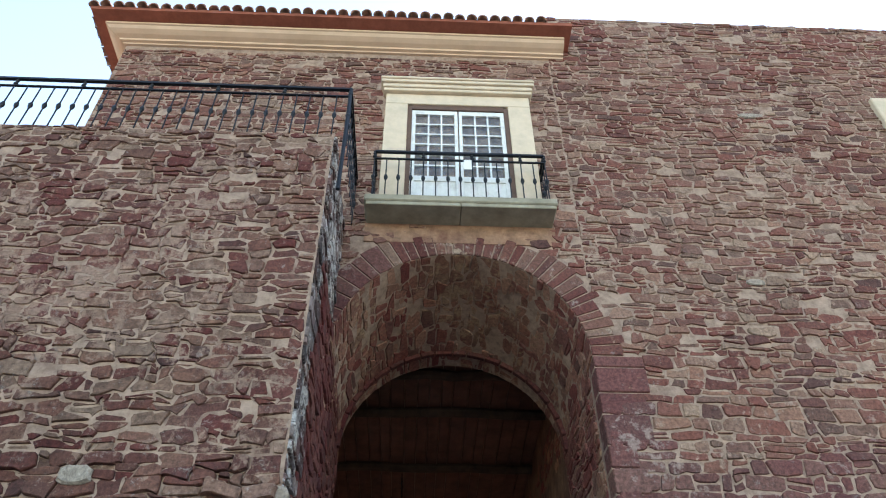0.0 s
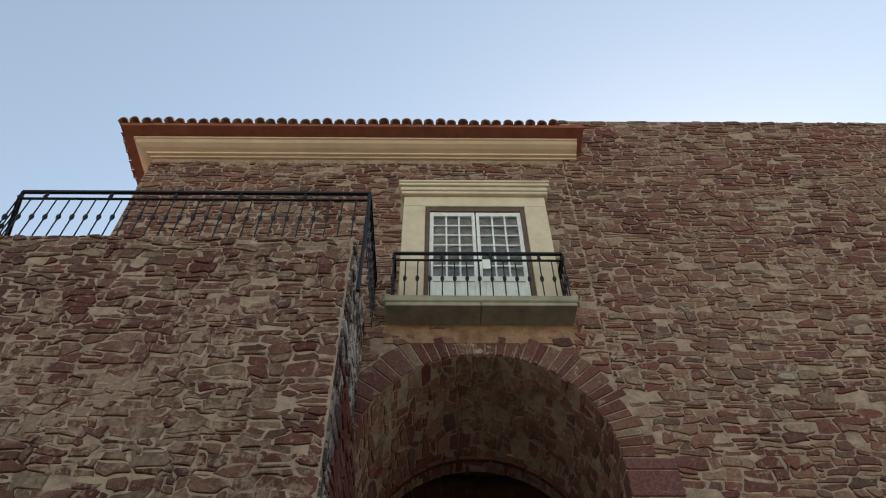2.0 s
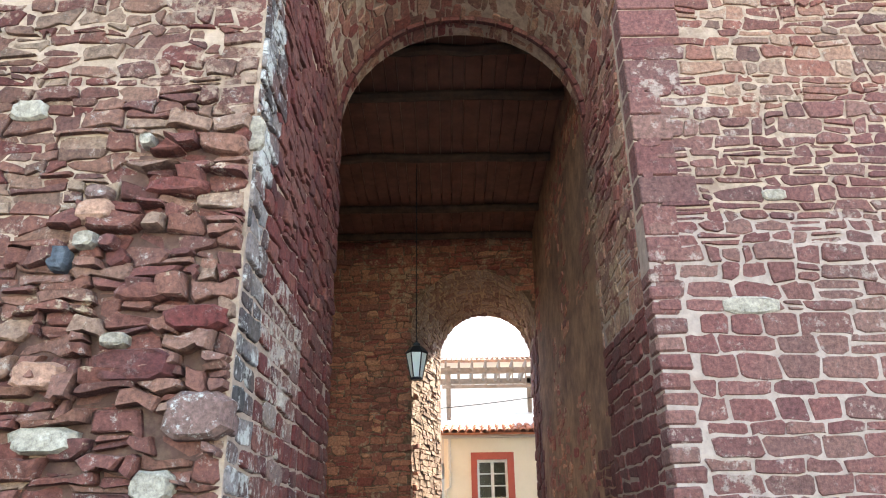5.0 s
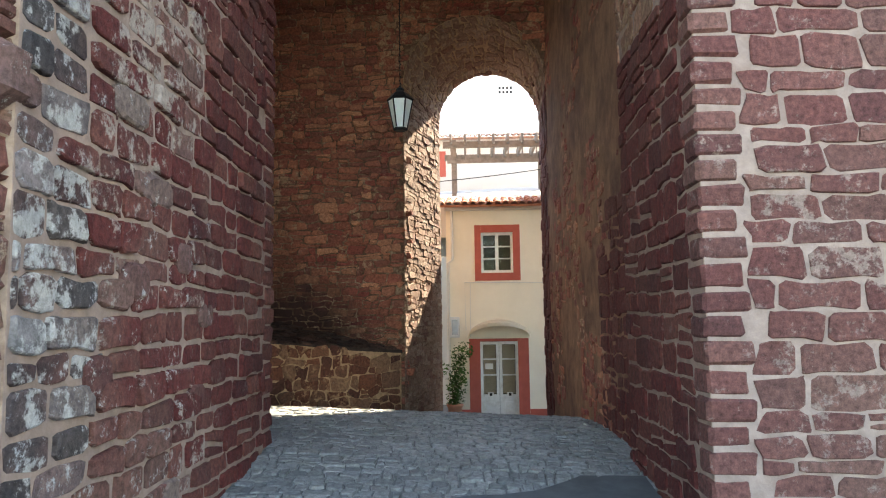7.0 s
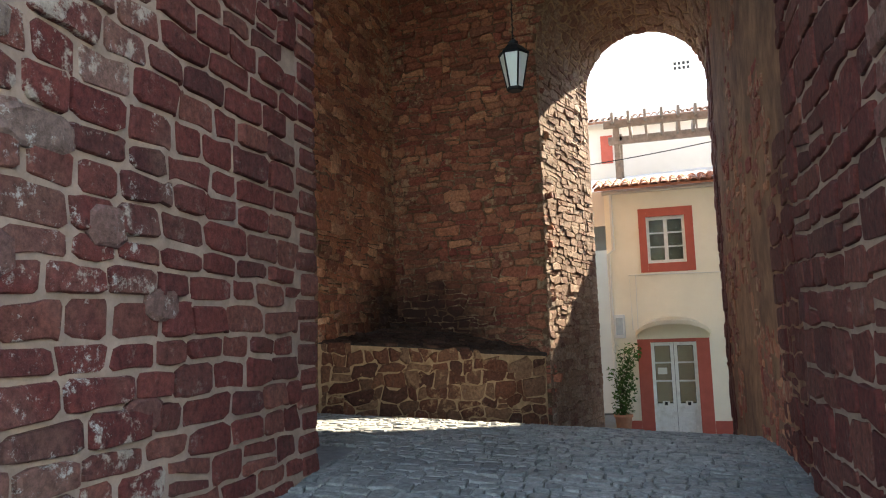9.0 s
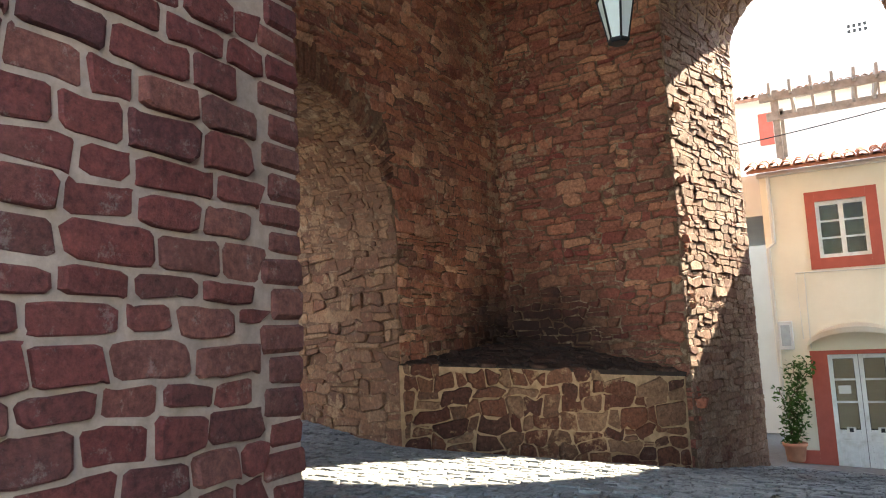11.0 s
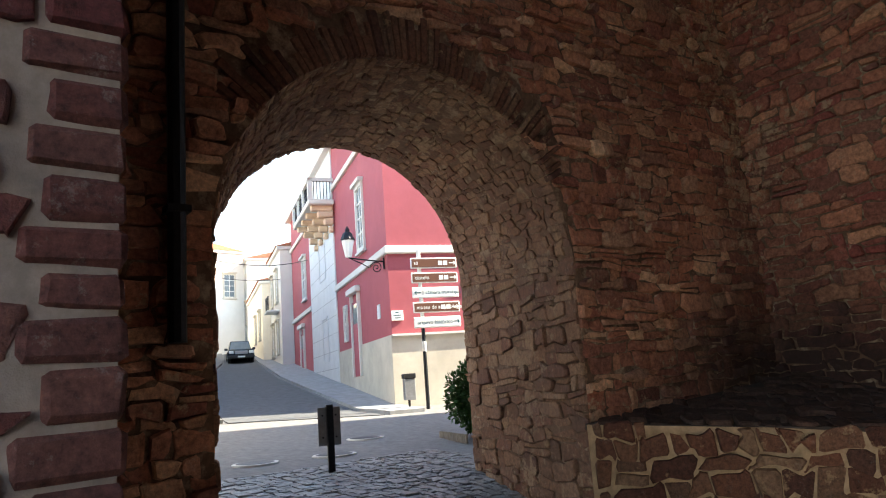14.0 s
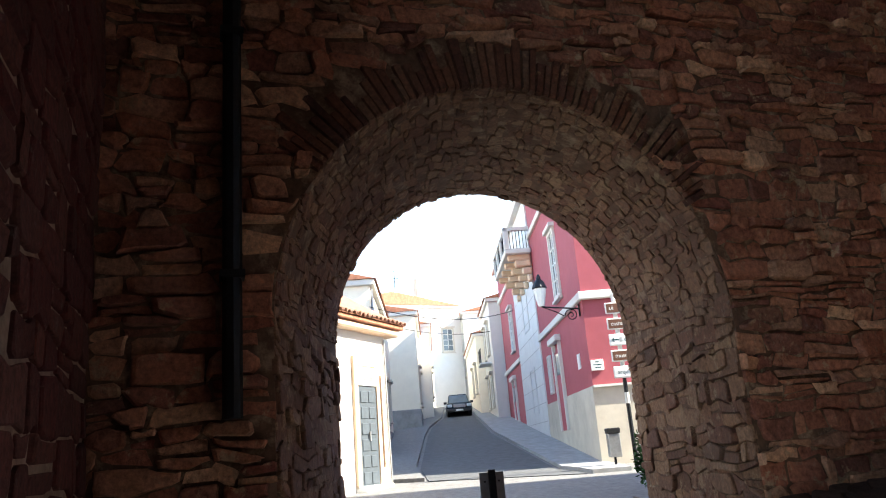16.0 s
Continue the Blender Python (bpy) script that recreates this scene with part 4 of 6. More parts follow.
def accent_stone(owner, m, w, h, d, material, seed, name="stone", label=""):
    """one larger stone: an uneven rounded block, x along the wall, z up, y outwards negative"""
    rg = random.Random(seed)
    n = 12
    ring = []
    for i in range(n):
        a = 2 * math.pi * i / n
        c, s = math.cos(a), math.sin(a)
        k = 1 / max(abs(c), abs(s)) ** 0.95
        ring.append((c * k * w / 2 * rg.uniform(0.9, 1.05), s * k * h / 2 * rg.uniform(0.9, 1.05)))
    verts = []
    for f, o in ((1.0, 0.03), (0.97, -d * 0.6), (0.78, -d)):
        verts += [m @ Vector((x * f, o * rg.uniform(0.85, 1.1), z * f)) for x, z in ring]
    faces = [(r * n + q, r * n + (q + 1) % n, r * n + n + (q + 1) % n, r * n + n + q) for r in (0, 1) for q in range(n)] + [tuple(range(2 * n, 3 * n))]
    return link_mesh(name, verts, faces, material, owner, label)


for k, (x, z, w, h, mat) in enumerate(((6.36, 13.49, 0.52, 0.14, "white_stone"), (3.46, 3.97, 0.62, 0.19, "white_stone"), (3.92, 5.21, 0.28, 0.14, "white_stone"), (5.2, 9.3, 0.3, 0.13, "white_stone"))):
    accent_stone(wall_right, pose(x, GF, z), w, h, 0.04, M[mat], 80 + k, label="pale limestone block")
for k, (x, z, w, h, d, mat) in enumerate(((-2.04, 4.83, 0.12, 0.12, 0.13, "white_stone"), (-2.39, 3.96, 0.2, 0.15, 0.15, "white_stone"), (-2.22, 3.95, 0.14, 0.12, 0.13, "lichen_stone"), (-1.22, 4.93, 0.22, 0.34, 0.03, "white_stone"),
                                          (-1.66, 2.16, 0.32, 0.22, 0.12, "white_stone"), (-2.58, 3.82, 0.16, 0.22, 0.13, "slate_stone"), (-1.88, 2.98, 0.64, 0.28, 0.17, "red single"), (-3.08, 5.15, 0.32, 0.2, 0.08, "white_stone"),
                                          (-2.35, 4.36, 0.22, 0.14, 0.15, "lichen_stone"), (-2.36, 4.2, 0.3, 0.22, 0.15, "pink_stone"), (-2.58, 2.93, 0.4, 0.22, 0.12, "pink_stone"), (-2.06, 3.18, 0.22, 0.12, 0.12, "white_stone"),
                                          (-1.4, 2.63, 0.5, 0.34, 0.16, "lichen_stone"), (-2.46, 2.47, 0.5, 0.2, 0.12, "white_stone"), (-1.5, 3.34, 0.5, 0.2, 0.13, "red single"), (-1.75, 4.42, 0.5, 0.14, 0.13, "red single"), (-1.9, 3.55, 0.45, 0.15, 0.12, "red single"))):
    accent_stone(tower, pose(x, TF, z), w, h, d, M[mat], 120 + k)
# corner of another window's stone surround
surround = tagged(boxed("window_surround", (8.9, 9.5, GF - 0.12, GF + 0.05, 11.0, 14.1), M["limestone"], bevel=0.02), "pale stone surround of a further window", "window surround", kind="structure")
# pale lichened stones in the passage side
for k, (y, z, w, h) in enumerate(((8.0, 2.35, 0.5, 0.2), (8.45, 1.95, 0.3, 0.22), (8.9, 1.55, 0.3, 0.2), (7.7, 1.75, 0.4, 0.24), (8.75, 0.95, 0.3, 0.2), (7.3, 1.2, 0.3, 0.25), (8.3, 0.35, 0.28, 0.2), (7.6, 2.8, 0.5, 0.22))):
    accent_stone(tower, pose(-1.197, y, z, 0, 0, 90), w, h, 0.04, M["lichen_stone"], 160 + k)
# dark asphalt repair in the setts
av, af = [], []
for i in range(13):
    x = 0.66 + (2.43 - 0.66) * i / 12
    top = lerp_knots(x, [(0.66, 9.45), (1.4, 9.7), (1.85, 10.15), (2.44, 10.2)]) + 0.06 * noise.noise((x * 4, 0, 0))
    for j in range(13):
        y = 7.4 + (top - 7.4) * j / 12
        av.append((x, y, ground_z(x, y) + 0.02))
for i in range(12):
    for j in range(12):
        af.append((i * 13 + j, (i + 1) * 13 + j, (i + 1) * 13 + j + 1, i * 13 + j + 1))
tagged(link_mesh("asphalt_patch", av, af, M["asphalt"], smooth=True), "dark asphalt repair among the setts", "road patch", kind="structure")

# ---- cornice and tiled eave of the gate house ----
def sweep(name, profile, x0, x1, y1, material, parent=None, label=""):
    """profile: (outwards, height); runs along the front and turns back round the west end"""
    verts, faces = [], []
    n = len(profile)
    for o, z in profile:
        verts += [(x1, GF - o, z), (x0 - o, GF - o, z), (x0 - o, y1, z)]
    for i in range(n):
        j = (i + 1) % n
        for k in range(2):
            faces.append((3 * i + k, 3 * i + k + 1, 3 * j + k + 1, 3 * j + k))
    faces.append([3 * i for i in range(n)])
    faces.append([3 * i + 2 for i in reversed(range(n))])
    ob = link_mesh(name, verts, faces, material, parent, label)
    bm = bmesh.new()
    bm.from_mesh(ob.data)
    bmesh.ops.recalc_face_normals(bm, faces=bm.faces)
    bm.to_mesh(ob.data)
    bm.free()
    return ob


eave = empty("eave", pose(0, 0, 0), "cream moulded cornice under a red tiled eave", "eave", kind="structure")
sweep("cornice", [(0.0, 15.18), (0.05, 15.18), (0.06, 15.21), (0.12, 15.22), (0.13, 15.26), (0.22, 15.29), (0.31, 15.34), (0.35, 15.4), (0.38, 15.41), (0.38, 15.46), (0.0, 15.46)], -6.0, 2.9, 14.0, M["cream"], eave, "cream limewashed moulding")
sweep("eave_board", [(0.0, 15.461), (0.62, 15.5), (0.64, 15.56), (0.0, 15.6)], -6.0, 3.03, 14.0, M["eave_red"], eave, "red clay eave slabs")
bm = bmesh.new()
segs = 7
ring = []
for k in range(2):
    for rr in (0.105, 0.085):
        ring.append([bm.verts.new((math.cos(math.pi * i / segs) * rr * (1 - 0.12 * k), 0.5 * k, math.sin(math.pi * i / segs) * rr * (1 - 0.12 * k))) for i in range(segs + 1)])
for a, b in ((ring[0], ring[2]), (ring[3], ring[1]), (ring[1], ring[0]), (ring[2], ring[3])):
    for i in range(segs):
        bm.faces.new((a[i], a[i + 1], b[i + 1], b[i]))
tile_me = bpy.data.meshes.new("tile")
bmesh.ops.recalc_face_normals(bm, faces=bm.faces)
bm.to_mesh(tile_me)
bm.free()
tile_me.materials.append(M["tile_grey"])
tr = random.Random(3)


def lay_tiles(parent, m, count, step, rows=1, rise=0.14):
    for j in range(rows):
        for i in range(count):
            t = new("tile", tile_me)
            t.parent = parent
            t.matrix_basis = m @ pose(i * step + tr.uniform(-0.012, 0.012), j * 0.42 + tr.uniform(-0.02, 0.02), j * rise + tr.uniform(0, 0.012), 18 + tr.uniform(-2, 2), 0, tr.uniform(-2, 2))


lay_tiles(eave, pose(-6.55, GF - 0.7, 15.53), 39, 0.235, 2)
lay_tiles(eave, pose(-6.7, 14.0, 15.55, 0, 0, -90), 26, 0.235, 1)

# ---- the balcony window ----
bw = empty("balcony_window", pose(0.69, GF, 10.55) @ Matrix.Diagonal((0.955, 1, 1, 1)), "white peeling double window in a pale stone surround", "window", kind="structure")
WH = 2.8
boxed("jamb_stone", (-1.42, -0.985, -0.13, 0.05, 0, WH + 0.04), M["limestone"], bw, "pale stone surround", 0.01)
boxed("jamb_stone", (0.985, 1.42, -0.13, 0.05, 0, WH + 0.04), M["limestone"], bw, "", 0.01)
boxed("lintel", (-1.42, 1.42, -0.128, 0.05, WH + 0.042, WH + 0.34), M["limestone"], bw, "", 0.01)
for k, (o, za, zb) in enumerate(((0.16, 0.342, 0.42), (0.22, 0.421, 0.52), (0.31, 0.521, 0.6), (0.36, 0.601, 0.66))):
    boxed("lintel_moulding", (-1.42 - o * 0.33, 1.42 + o * 0.33, -0.13 - o * 0.5, 0.05, WH + za, WH + zb), M["limestone"], bw, bevel=0.012)
for a, b in ((-0.984, -0.9), (0.9, 0.984)):
    boxed("outer_frame", (a, b, -0.1, 0.04, 0, WH), M["brown_frame"], bw, "dark brown frame")
boxed("outer_frame", (-0.899, 0.899, -0.1, 0.04, WH - 0.08, WH + 0.04), M["brown_frame"], bw, "dark brown frame")
# thin dark board on the solid wall, in place of an unlit room
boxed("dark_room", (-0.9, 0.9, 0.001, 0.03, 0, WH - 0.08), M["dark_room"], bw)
for s in (-1, 1):
    leaf = boxed("window_leaf", (min(s * 0.012, s * 0.075), max(s * 0.012, s * 0.075), -0.075, -0.02, 0.02, WH - 0.09), M["white_paint"], bw, "peeling white leaf", 0.006)
    bm = bmesh.new()
    x0, x1 = sorted((s * 0.076, s * 0.895))
    box(bm, s * 0.82 if s > 0 else -0.895, 0.895 if s > 0 else -0.82, -0.073, -0.02, 0.02, WH - 0.09)
    for za, zb in ((0.02, 0.2), (0.78, 0.9), (WH - 0.2, WH - 0.092)):
        box(bm, x0 + (0 if s > 0 else 0.075), x1 - (0.075 if s > 0 else 0), -0.072, -0.021, za, zb)
    a, b = (0.076, 0.82) if s > 0 else (-0.82, -0.076)
    for i in (1, 2):
        xm = a + (b - a) * i / 3
        box(bm, xm - 0.016, xm + 0.016, -0.068, -0.025, 0.9, WH - 0.2)
    for j in range(1, 6):
        zm = 0.9 + (WH - 1.1) * j / 6
        box(bm, a, b, -0.066, -0.027, zm - 0.016, zm + 0.016)
    box(bm, a, b, -0.05, -0.022, 0.2, 0.78)
    for i in range(4):
        xm = a + (b - a) * (i + 0.5) / 4
        box(bm, xm - 0.05, xm + 0.05, -0.06, -0.05, 0.25, 0.73, 0.004)
    part("sash_grid", bm, M["white_paint"], leaf)
    for i in range(3):
        for j in range(6):
            xa, xb = a + (b - a) * i / 3, a + (b - a) * (i + 1) / 3
            za, zb = 0.9 + (WH - 1.1) * j / 6, 0.9 + (WH - 1.1) * (j + 1) / 6
            pane = boxed("pane", (xa + 0.014, xb - 0.014, -0.048, -0.044, za + 0.014, zb - 0.014), M["glass"], leaf)
            pane.rotation_euler = (0, 0, radians(tr.uniform(-0.3, 0.3)))
boxed("lower_panel_backing", (-0.9, 0.9, -0.018, 0.0, 0, 0.9), M["white_paint"], bw)

# ---- railings ----
bm = bmesh.new()
lathe(bm, [(0.011, 0), (0.011, 0.36), (0.02, 0.38), (0.034, 0.42), (0.034, 0.45), (0.02, 0.49), (0.011, 0.51), (0.011, 0.9)], 7)
bal_me = bpy.data.meshes.new("baluster")
bm.to_mesh(bal_me)
bm.free()
bal_me.materials.append(M["iron"])
bm = bmesh.new()
lathe(bm, [(0.013, 0.9), (0.035, 0.925), (0.035, 0.945), (0.013, 0.97), (0.03, 1.0), (0.013, 1.04)], 7)
knob_me = bpy.data.meshes.new("knob")
bm.to_mesh(knob_me)
bm.free()
knob_me.materials.append(M["iron"])


def rail_run(parent, a, b, step=0.19, every=5, high=1.06):
    a, b = Vector(a), Vector(b)
    d = b - a
    ln = d.length
    m = Matrix.Translation(a) @ pose(0, 0, 0, 0, 0, math.degrees(math.atan2(d.y, d.x)))
    for z0, z1, hw in ((high - 0.02, high + 0.02, 0.026), (0.88, 0.9, 0.018)):
        boxed("top_rail" if z0 > 0.95 else "middle_rail", (0, ln, -hw, hw, z0, z1), M["iron"], parent, m=m)
    n = max(1, round(ln / step))
    for i in range(n + 1):
        t = new("baluster", bal_me)
        t.parent = parent
        t.matrix_basis = m @ pose(ln * i / n, 0, 0)
        if i % every == 0:
            k = new("knob", knob_me)
            k.parent = parent
            k.matrix_basis = m @ pose(ln * i / n, 0, 0)


balcony = empty("balcony", pose(0.67, 7.94, 10.36), "shallow stone balcony with dark iron railing", "balcony")
boxed("slab", (-1.53, 1.53, 0, 0.48, 0.06, 0.2), M["slab"], balcony, "weathered stone slab", 0.02)
boxed("slab_soffit", (-1.5, -0.01, 0.02, 0.48, -0.02, 0.058), M["slab"], balcony, "", 0.01)
boxed("slab_soffit", (0.0, 1.5, 0.02, 0.48, -0.02, 0.058), M["slab"], balcony, "", 0.01)
rail_run(balcony, (-1.42, 0.05, 0.2), (1.42, 0.05, 0.2), 0.2, 4)
rail_run(balcony, (-1.42, 0.05, 0.2), (-1.42, 0.47, 0.2), 0.14, 3)
rail_run(balcony, (1.42, 0.05, 0.2), (1.42, 0.47, 0.2), 0.14, 3)
boxed("small_plate", (0.06, 0.19, 0.02, 0.03, 0.85, 1.08), M["paper"], balcony, "small white plate on the rail")
terrace_rail = empty("terrace_railing", pose(-1.06, TF + 0.06, 10.26), "dark iron terrace railing with turned balusters", "railing")
rail_run(terrace_rail, (0, 0, 0.02), (-5.3, 0, 0.02), 0.2, 5)
rail_run(terrace_rail, (0, 0, 0.02), (0, 1.8, 0.02), 0.2, 5)
rail_run(terrace_rail, (-5.3, 0, 0.02), (-7.6, 3.6, 0.02), 0.2, 5)
tube_bm = bmesh.new()
tube(tube_bm, [(0, 0.0, -1.1), (0, 0.0, 0.0), (0, 0, 1.1)], 0.03, 6)
part("corner_post", tube_bm, M["iron"], terrace_rail)

# ---- lantern on a chain ----
lantern = empty("lantern", pose(-0.21, 14.96, 4.58), "hanging six-sided street lantern of pale glass", "lantern")
bm = bmesh.new()
lathe(bm, [(0.1, 0.0), (0.12, 0.02), (0.12, 0.045), (0.1, 0.05)], 6)
part("base", bm, M["iron"], lantern)
for i in range(6):
    a, b = 2 * math.pi * i / 6, 2 * math.pi * (i + 1) / 6
    pts = [(0.11 * math.cos(a), 0.11 * math.sin(a), 0.05), (0.11 * math.cos(b), 0.11 * math.sin(b), 0.05), (0.2 * math.cos(b), 0.2 * math.sin(b), 0.5), (0.2 * math.cos(a), 0.2 * math.sin(a), 0.5)]
    c = sum((Vector(p) for p in pts), Vector()) / 4
    inner = [(Vector(p) - Vector((c.x, c.y, 0)) * 0.02) for p in pts]
    link_mesh("glass_pane", pts + inner, [(0, 1, 2, 3), (7, 6, 5, 4), (0, 4, 5, 1), (1, 5, 6, 2), (2, 6, 7, 3), (3, 7, 4, 0)], M["milk_glass"], lantern, "pale frosted pane" if i == 0 else "")
    bm = bmesh.new()
    tube(bm, [pts[0], pts[3]], 0.013, 5)
    part("corner_bar", bm, M["iron"], lantern)
bm = bmesh.new()
lathe(bm, [(0.21, 0.5), (0.225, 0.52), (0.21, 0.54), (0.12, 0.63), (0.07, 0.66), (0.07, 0.7), (0.03, 0.73), (0.012, 0.76)], 6)
part("cap", bm, M["iron"], lantern, "dark iron cap")
bm = bmesh.new()
tube(bm, [(0, 0, 0.75), (0, 0, 4.6)], 0.008, 5)
for k in range(34):
    tube(bm, [(0.02, 0, 0.78 + k * 0.11), (0.0, 0.02, 0.82 + k * 0.11), (-0.02, 0, 0.86 + k * 0.11)], 0.006, 4)
part("chain", bm, M["iron"], lantern)

# ---- the yellow house beyond the back arch; local y 0 is its front ----
HY = 24.0


def holed_wall(bm, x0, x1, z0, z1, holes, y0, y1):
    xs = sorted({x0, x1, *[h[0] for h in holes], *[h[1] for h in holes]})
    zs = sorted({z0, z1, *[h[2] for h in holes], *[h[3] for h in holes]})
    for a, b in zip(xs, xs[1:]):
        for c, d in zip(zs, zs[1:]):
            if not any(h[0] <= a and b <= h[1] and h[2] <= c and d <= h[3] for h in holes):
                box(bm, a, b, y0, y1, c, d)


house = empty("yellow_house", pose(0, HY, 0), "pale yellow two-storey house with brick-red trim", "house")
bm = bmesh.new()
holed_wall(bm, 0.25, 4.2, -2.0, 4.72, [(1.24, 2.15, 2.81, 3.97), (1.17, 2.23, -1.6, 0.88)], 0, 0.3)
bmesh.ops.remove_doubles(bm, verts=bm.verts, dist=0.0005)
part("wall", bm, M["yellow_wall"], house)
# inner wall coloured dark so that the rooms look unlit
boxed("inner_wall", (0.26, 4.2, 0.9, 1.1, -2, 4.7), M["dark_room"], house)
boxed("gable_wall", (0.25, 0.55, 0.301, 1.3, -2.0, 4.7), M["yellow_wall"], house)
for dims in ((0.25, 0.858, -0.03, 0, -2.0, -1.0), (2.535, 4.2, -0.03, 0, -2, -1.0)):
    boxed("plinth", dims, M["red_trim"], house, "brick-red painted plinth")
for dims in ((1.06, 1.24, 2.59, 4.18), (2.15, 2.35, 2.59, 4.18), (1.241, 2.149, 2.59, 2.81), (1.241, 2.149, 3.97, 4.18)):
    boxed("window_band", (dims[0], dims[1], -0.025, 0.02, dims[2], dims[3]), M["red_trim"], house)
for dims in ((0.86, 1.17, -2.0, 0.96), (2.23, 2.53, -2.0, 0.96), (1.171, 2.229, 0.88, 0.96)):
    boxed("door_band", (dims[0], dims[1], -0.03, 0.02, dims[2], dims[3]), M["red_trim"], house)
win = boxed("window", (1.24, 1.31, 0.06, 0.12, 2.81, 3.97), M["white_paint"], house, "white six-pane window")
bm = bmesh.new()
box(bm, 2.08, 2.15, 0.06, 0.12, 2.81, 3.97)
box(bm, 1.65, 1.74, 0.055, 0.12, 2.81, 3.97)
for za, zb in ((2.81, 2.89), (3.89, 3.97), (3.2, 3.235), (3.545, 3.58)):
    box(bm, 1.311, 2.079, 0.062, 0.118, za, zb)
part("sash_grid", bm, M["white_paint"], win)
for xa, xb in ((1.31, 1.65), (1.74, 2.08)):
    for za, zb in ((2.89, 3.2), (3.235, 3.545), (3.58, 3.89)):
        boxed("pane", (xa, xb, 0.085, 0.09, za, zb), M["old_glass"], win)
bm = bmesh.new()
for i in range(14):
    xa = 1.27 + i * 0.06
    box(bm, xa, xa + 0.05, 0.2 + 0.015 * (i % 2), 0.22 + 0.015 * (i % 2), 2.85, 3.95)
part("curtain", bm, M["curtain"], win)
for s in (0, 1):
    xa, xb = (1.17, 1.695) if s == 0 else (1.705, 2.23)
    door = boxed("door_leaf", (xa, xa + 0.08, 0.08, 0.13, -1.5, 0.87), M["white_paint"], house, "cream glazed door leaf")
    bm = bmesh.new()
    box(bm, xb - 0.08, xb, 0.08, 0.13, -1.5, 0.87)
    for za, zb in ((-1.5, -0.6), (-0.08, -0.04), (0.36, 0.4), (0.79, 0.87)):
        box(bm, xa + 0.081, xb - 0.081, 0.082, 0.128, za, zb)
    box(bm, xa + 0.14, xb - 0.14, 0.07, 0.082, -1.35, -0.8, 0.01)
    part("door_panel_frame", bm, M["white_paint"], door)
    for za, zb in ((-0.6, -0.08), (-0.04, 0.36), (0.4, 0.79)):
        boxed("door_pane", (xa + 0.08, xb - 0.08, 0.1, 0.104, za, zb), M["old_glass"], door)
    boxed("door_curtain", (xa + 0.09, xb - 0.09, 0.13, 0.14, -0.58, 0.78), M["door_cloth"], door)
    boxed("letter_plate", (xa + 0.2, xa + 0.36, 0.066, 0.081, -0.66, -0.54), M["paper"], door)
    boxed("lock", (xa + 0.245, xa + 0.315, 0.06, 0.067, -0.64, -0.56), M["black_plastic"], door)
boxed("notice", (1.3, 1.52, 0.095, 0.098, 0.1, 0.26), M["paper"], house, "paper notice on the door glass")
bm = bmesh.new()
av = []
n = 12
for k, (yy, zz) in enumerate(((-0.75, 0.98), (-0.72, 1.02), (0.0, 1.0))):
    av.append([])
    for i in range(n + 1):
        a = math.pi * i / n
        rise = (0.5 if k == 2 else 0.34) * math.sin(a) + (0.06 if k == 1 else 0)
        av[-1].append(bm.verts.new((1.7 - 0.86 * math.cos(a), yy * (0.35 + 0.65 * math.sin(a)) if k < 2 else 0.0, zz + rise)))
for a, b in zip(av, av[1:]):
    for i in range(n):
        bm.faces.new((a[i], a[i + 1], b[i + 1], b[i]))
bmesh.ops.solidify(bm, geom=bm.faces[:], thickness=0.02)
part("awning", bm, M["yellow_wall"], house, "rounded yellow awning over the door")
boxed("gutter", (0.2, 4.3, -0.12, 0.0, 4.6, 4.7), M["white_wall"], house, "", 0.02)
bm = bmesh.new()
tube(bm, [(0.42, -0.06, 4.6), (0.42, -0.06, 3.2), (0.3, -0.06, 3.1), (0.3, -0.06, -2)], 0.04, 7)
part("downpipe", bm, M["white_wall"], house)
bm = bmesh.new()
tube(bm, [(0.78, -0.02, 1.2), (0.76, -0.02, 2.55), (4.0, -0.02, 2.5)], 0.012, 5)
tube(bm, [(0.9, -0.02, 1.0), (0.92, -0.02, 2.54)], 0.009, 5)
part("wall_cable", bm, M["white_wall"], house)
boxed("meter_box", (0.33, 0.6, -0.1, 0, 1.0, 1.58), M["pale_grey"], house, "grey meter box", 0.01)
boxed("meter_door", (0.38, 0.55, -0.112, -0.1, 1.08, 1.5), M["steel"], house)
roof = link_mesh("roof", [(0.05, -0.35, 4.72), (4.4, -0.35, 4.72), (4.4, 1.2, 5.1), (0.05, 1.2, 5.1), (0.05, -0.35, 4.66), (4.4, -0.35, 4.66), (4.4, 1.2, 5.04), (0.05, 1.2, 5.04)],
                 [(0, 1, 2, 3), (7, 6, 5, 4), (0, 4, 5, 1), (1, 5, 6, 2), (2, 6, 7, 3), (3, 7, 4, 0)], M["tile"], house, "clay tile roof")
for i in range(19):
    for j in range(3):
        t = new("tile", tile_me.copy() if (i == 0 and j == 0) else red_tile)
        if i == 0 and j == 0:
            red_tile = t.data
            red_tile.materials[0] = M["tile"]
        t.parent = roof
        t.matrix_basis = pose(0.12 + i * 0.23, -0.42 + j * 0.42, 4.72 + j * 0.115 + tr.uniform(0, 0.01), 15, 0, tr.uniform(-2, 2))

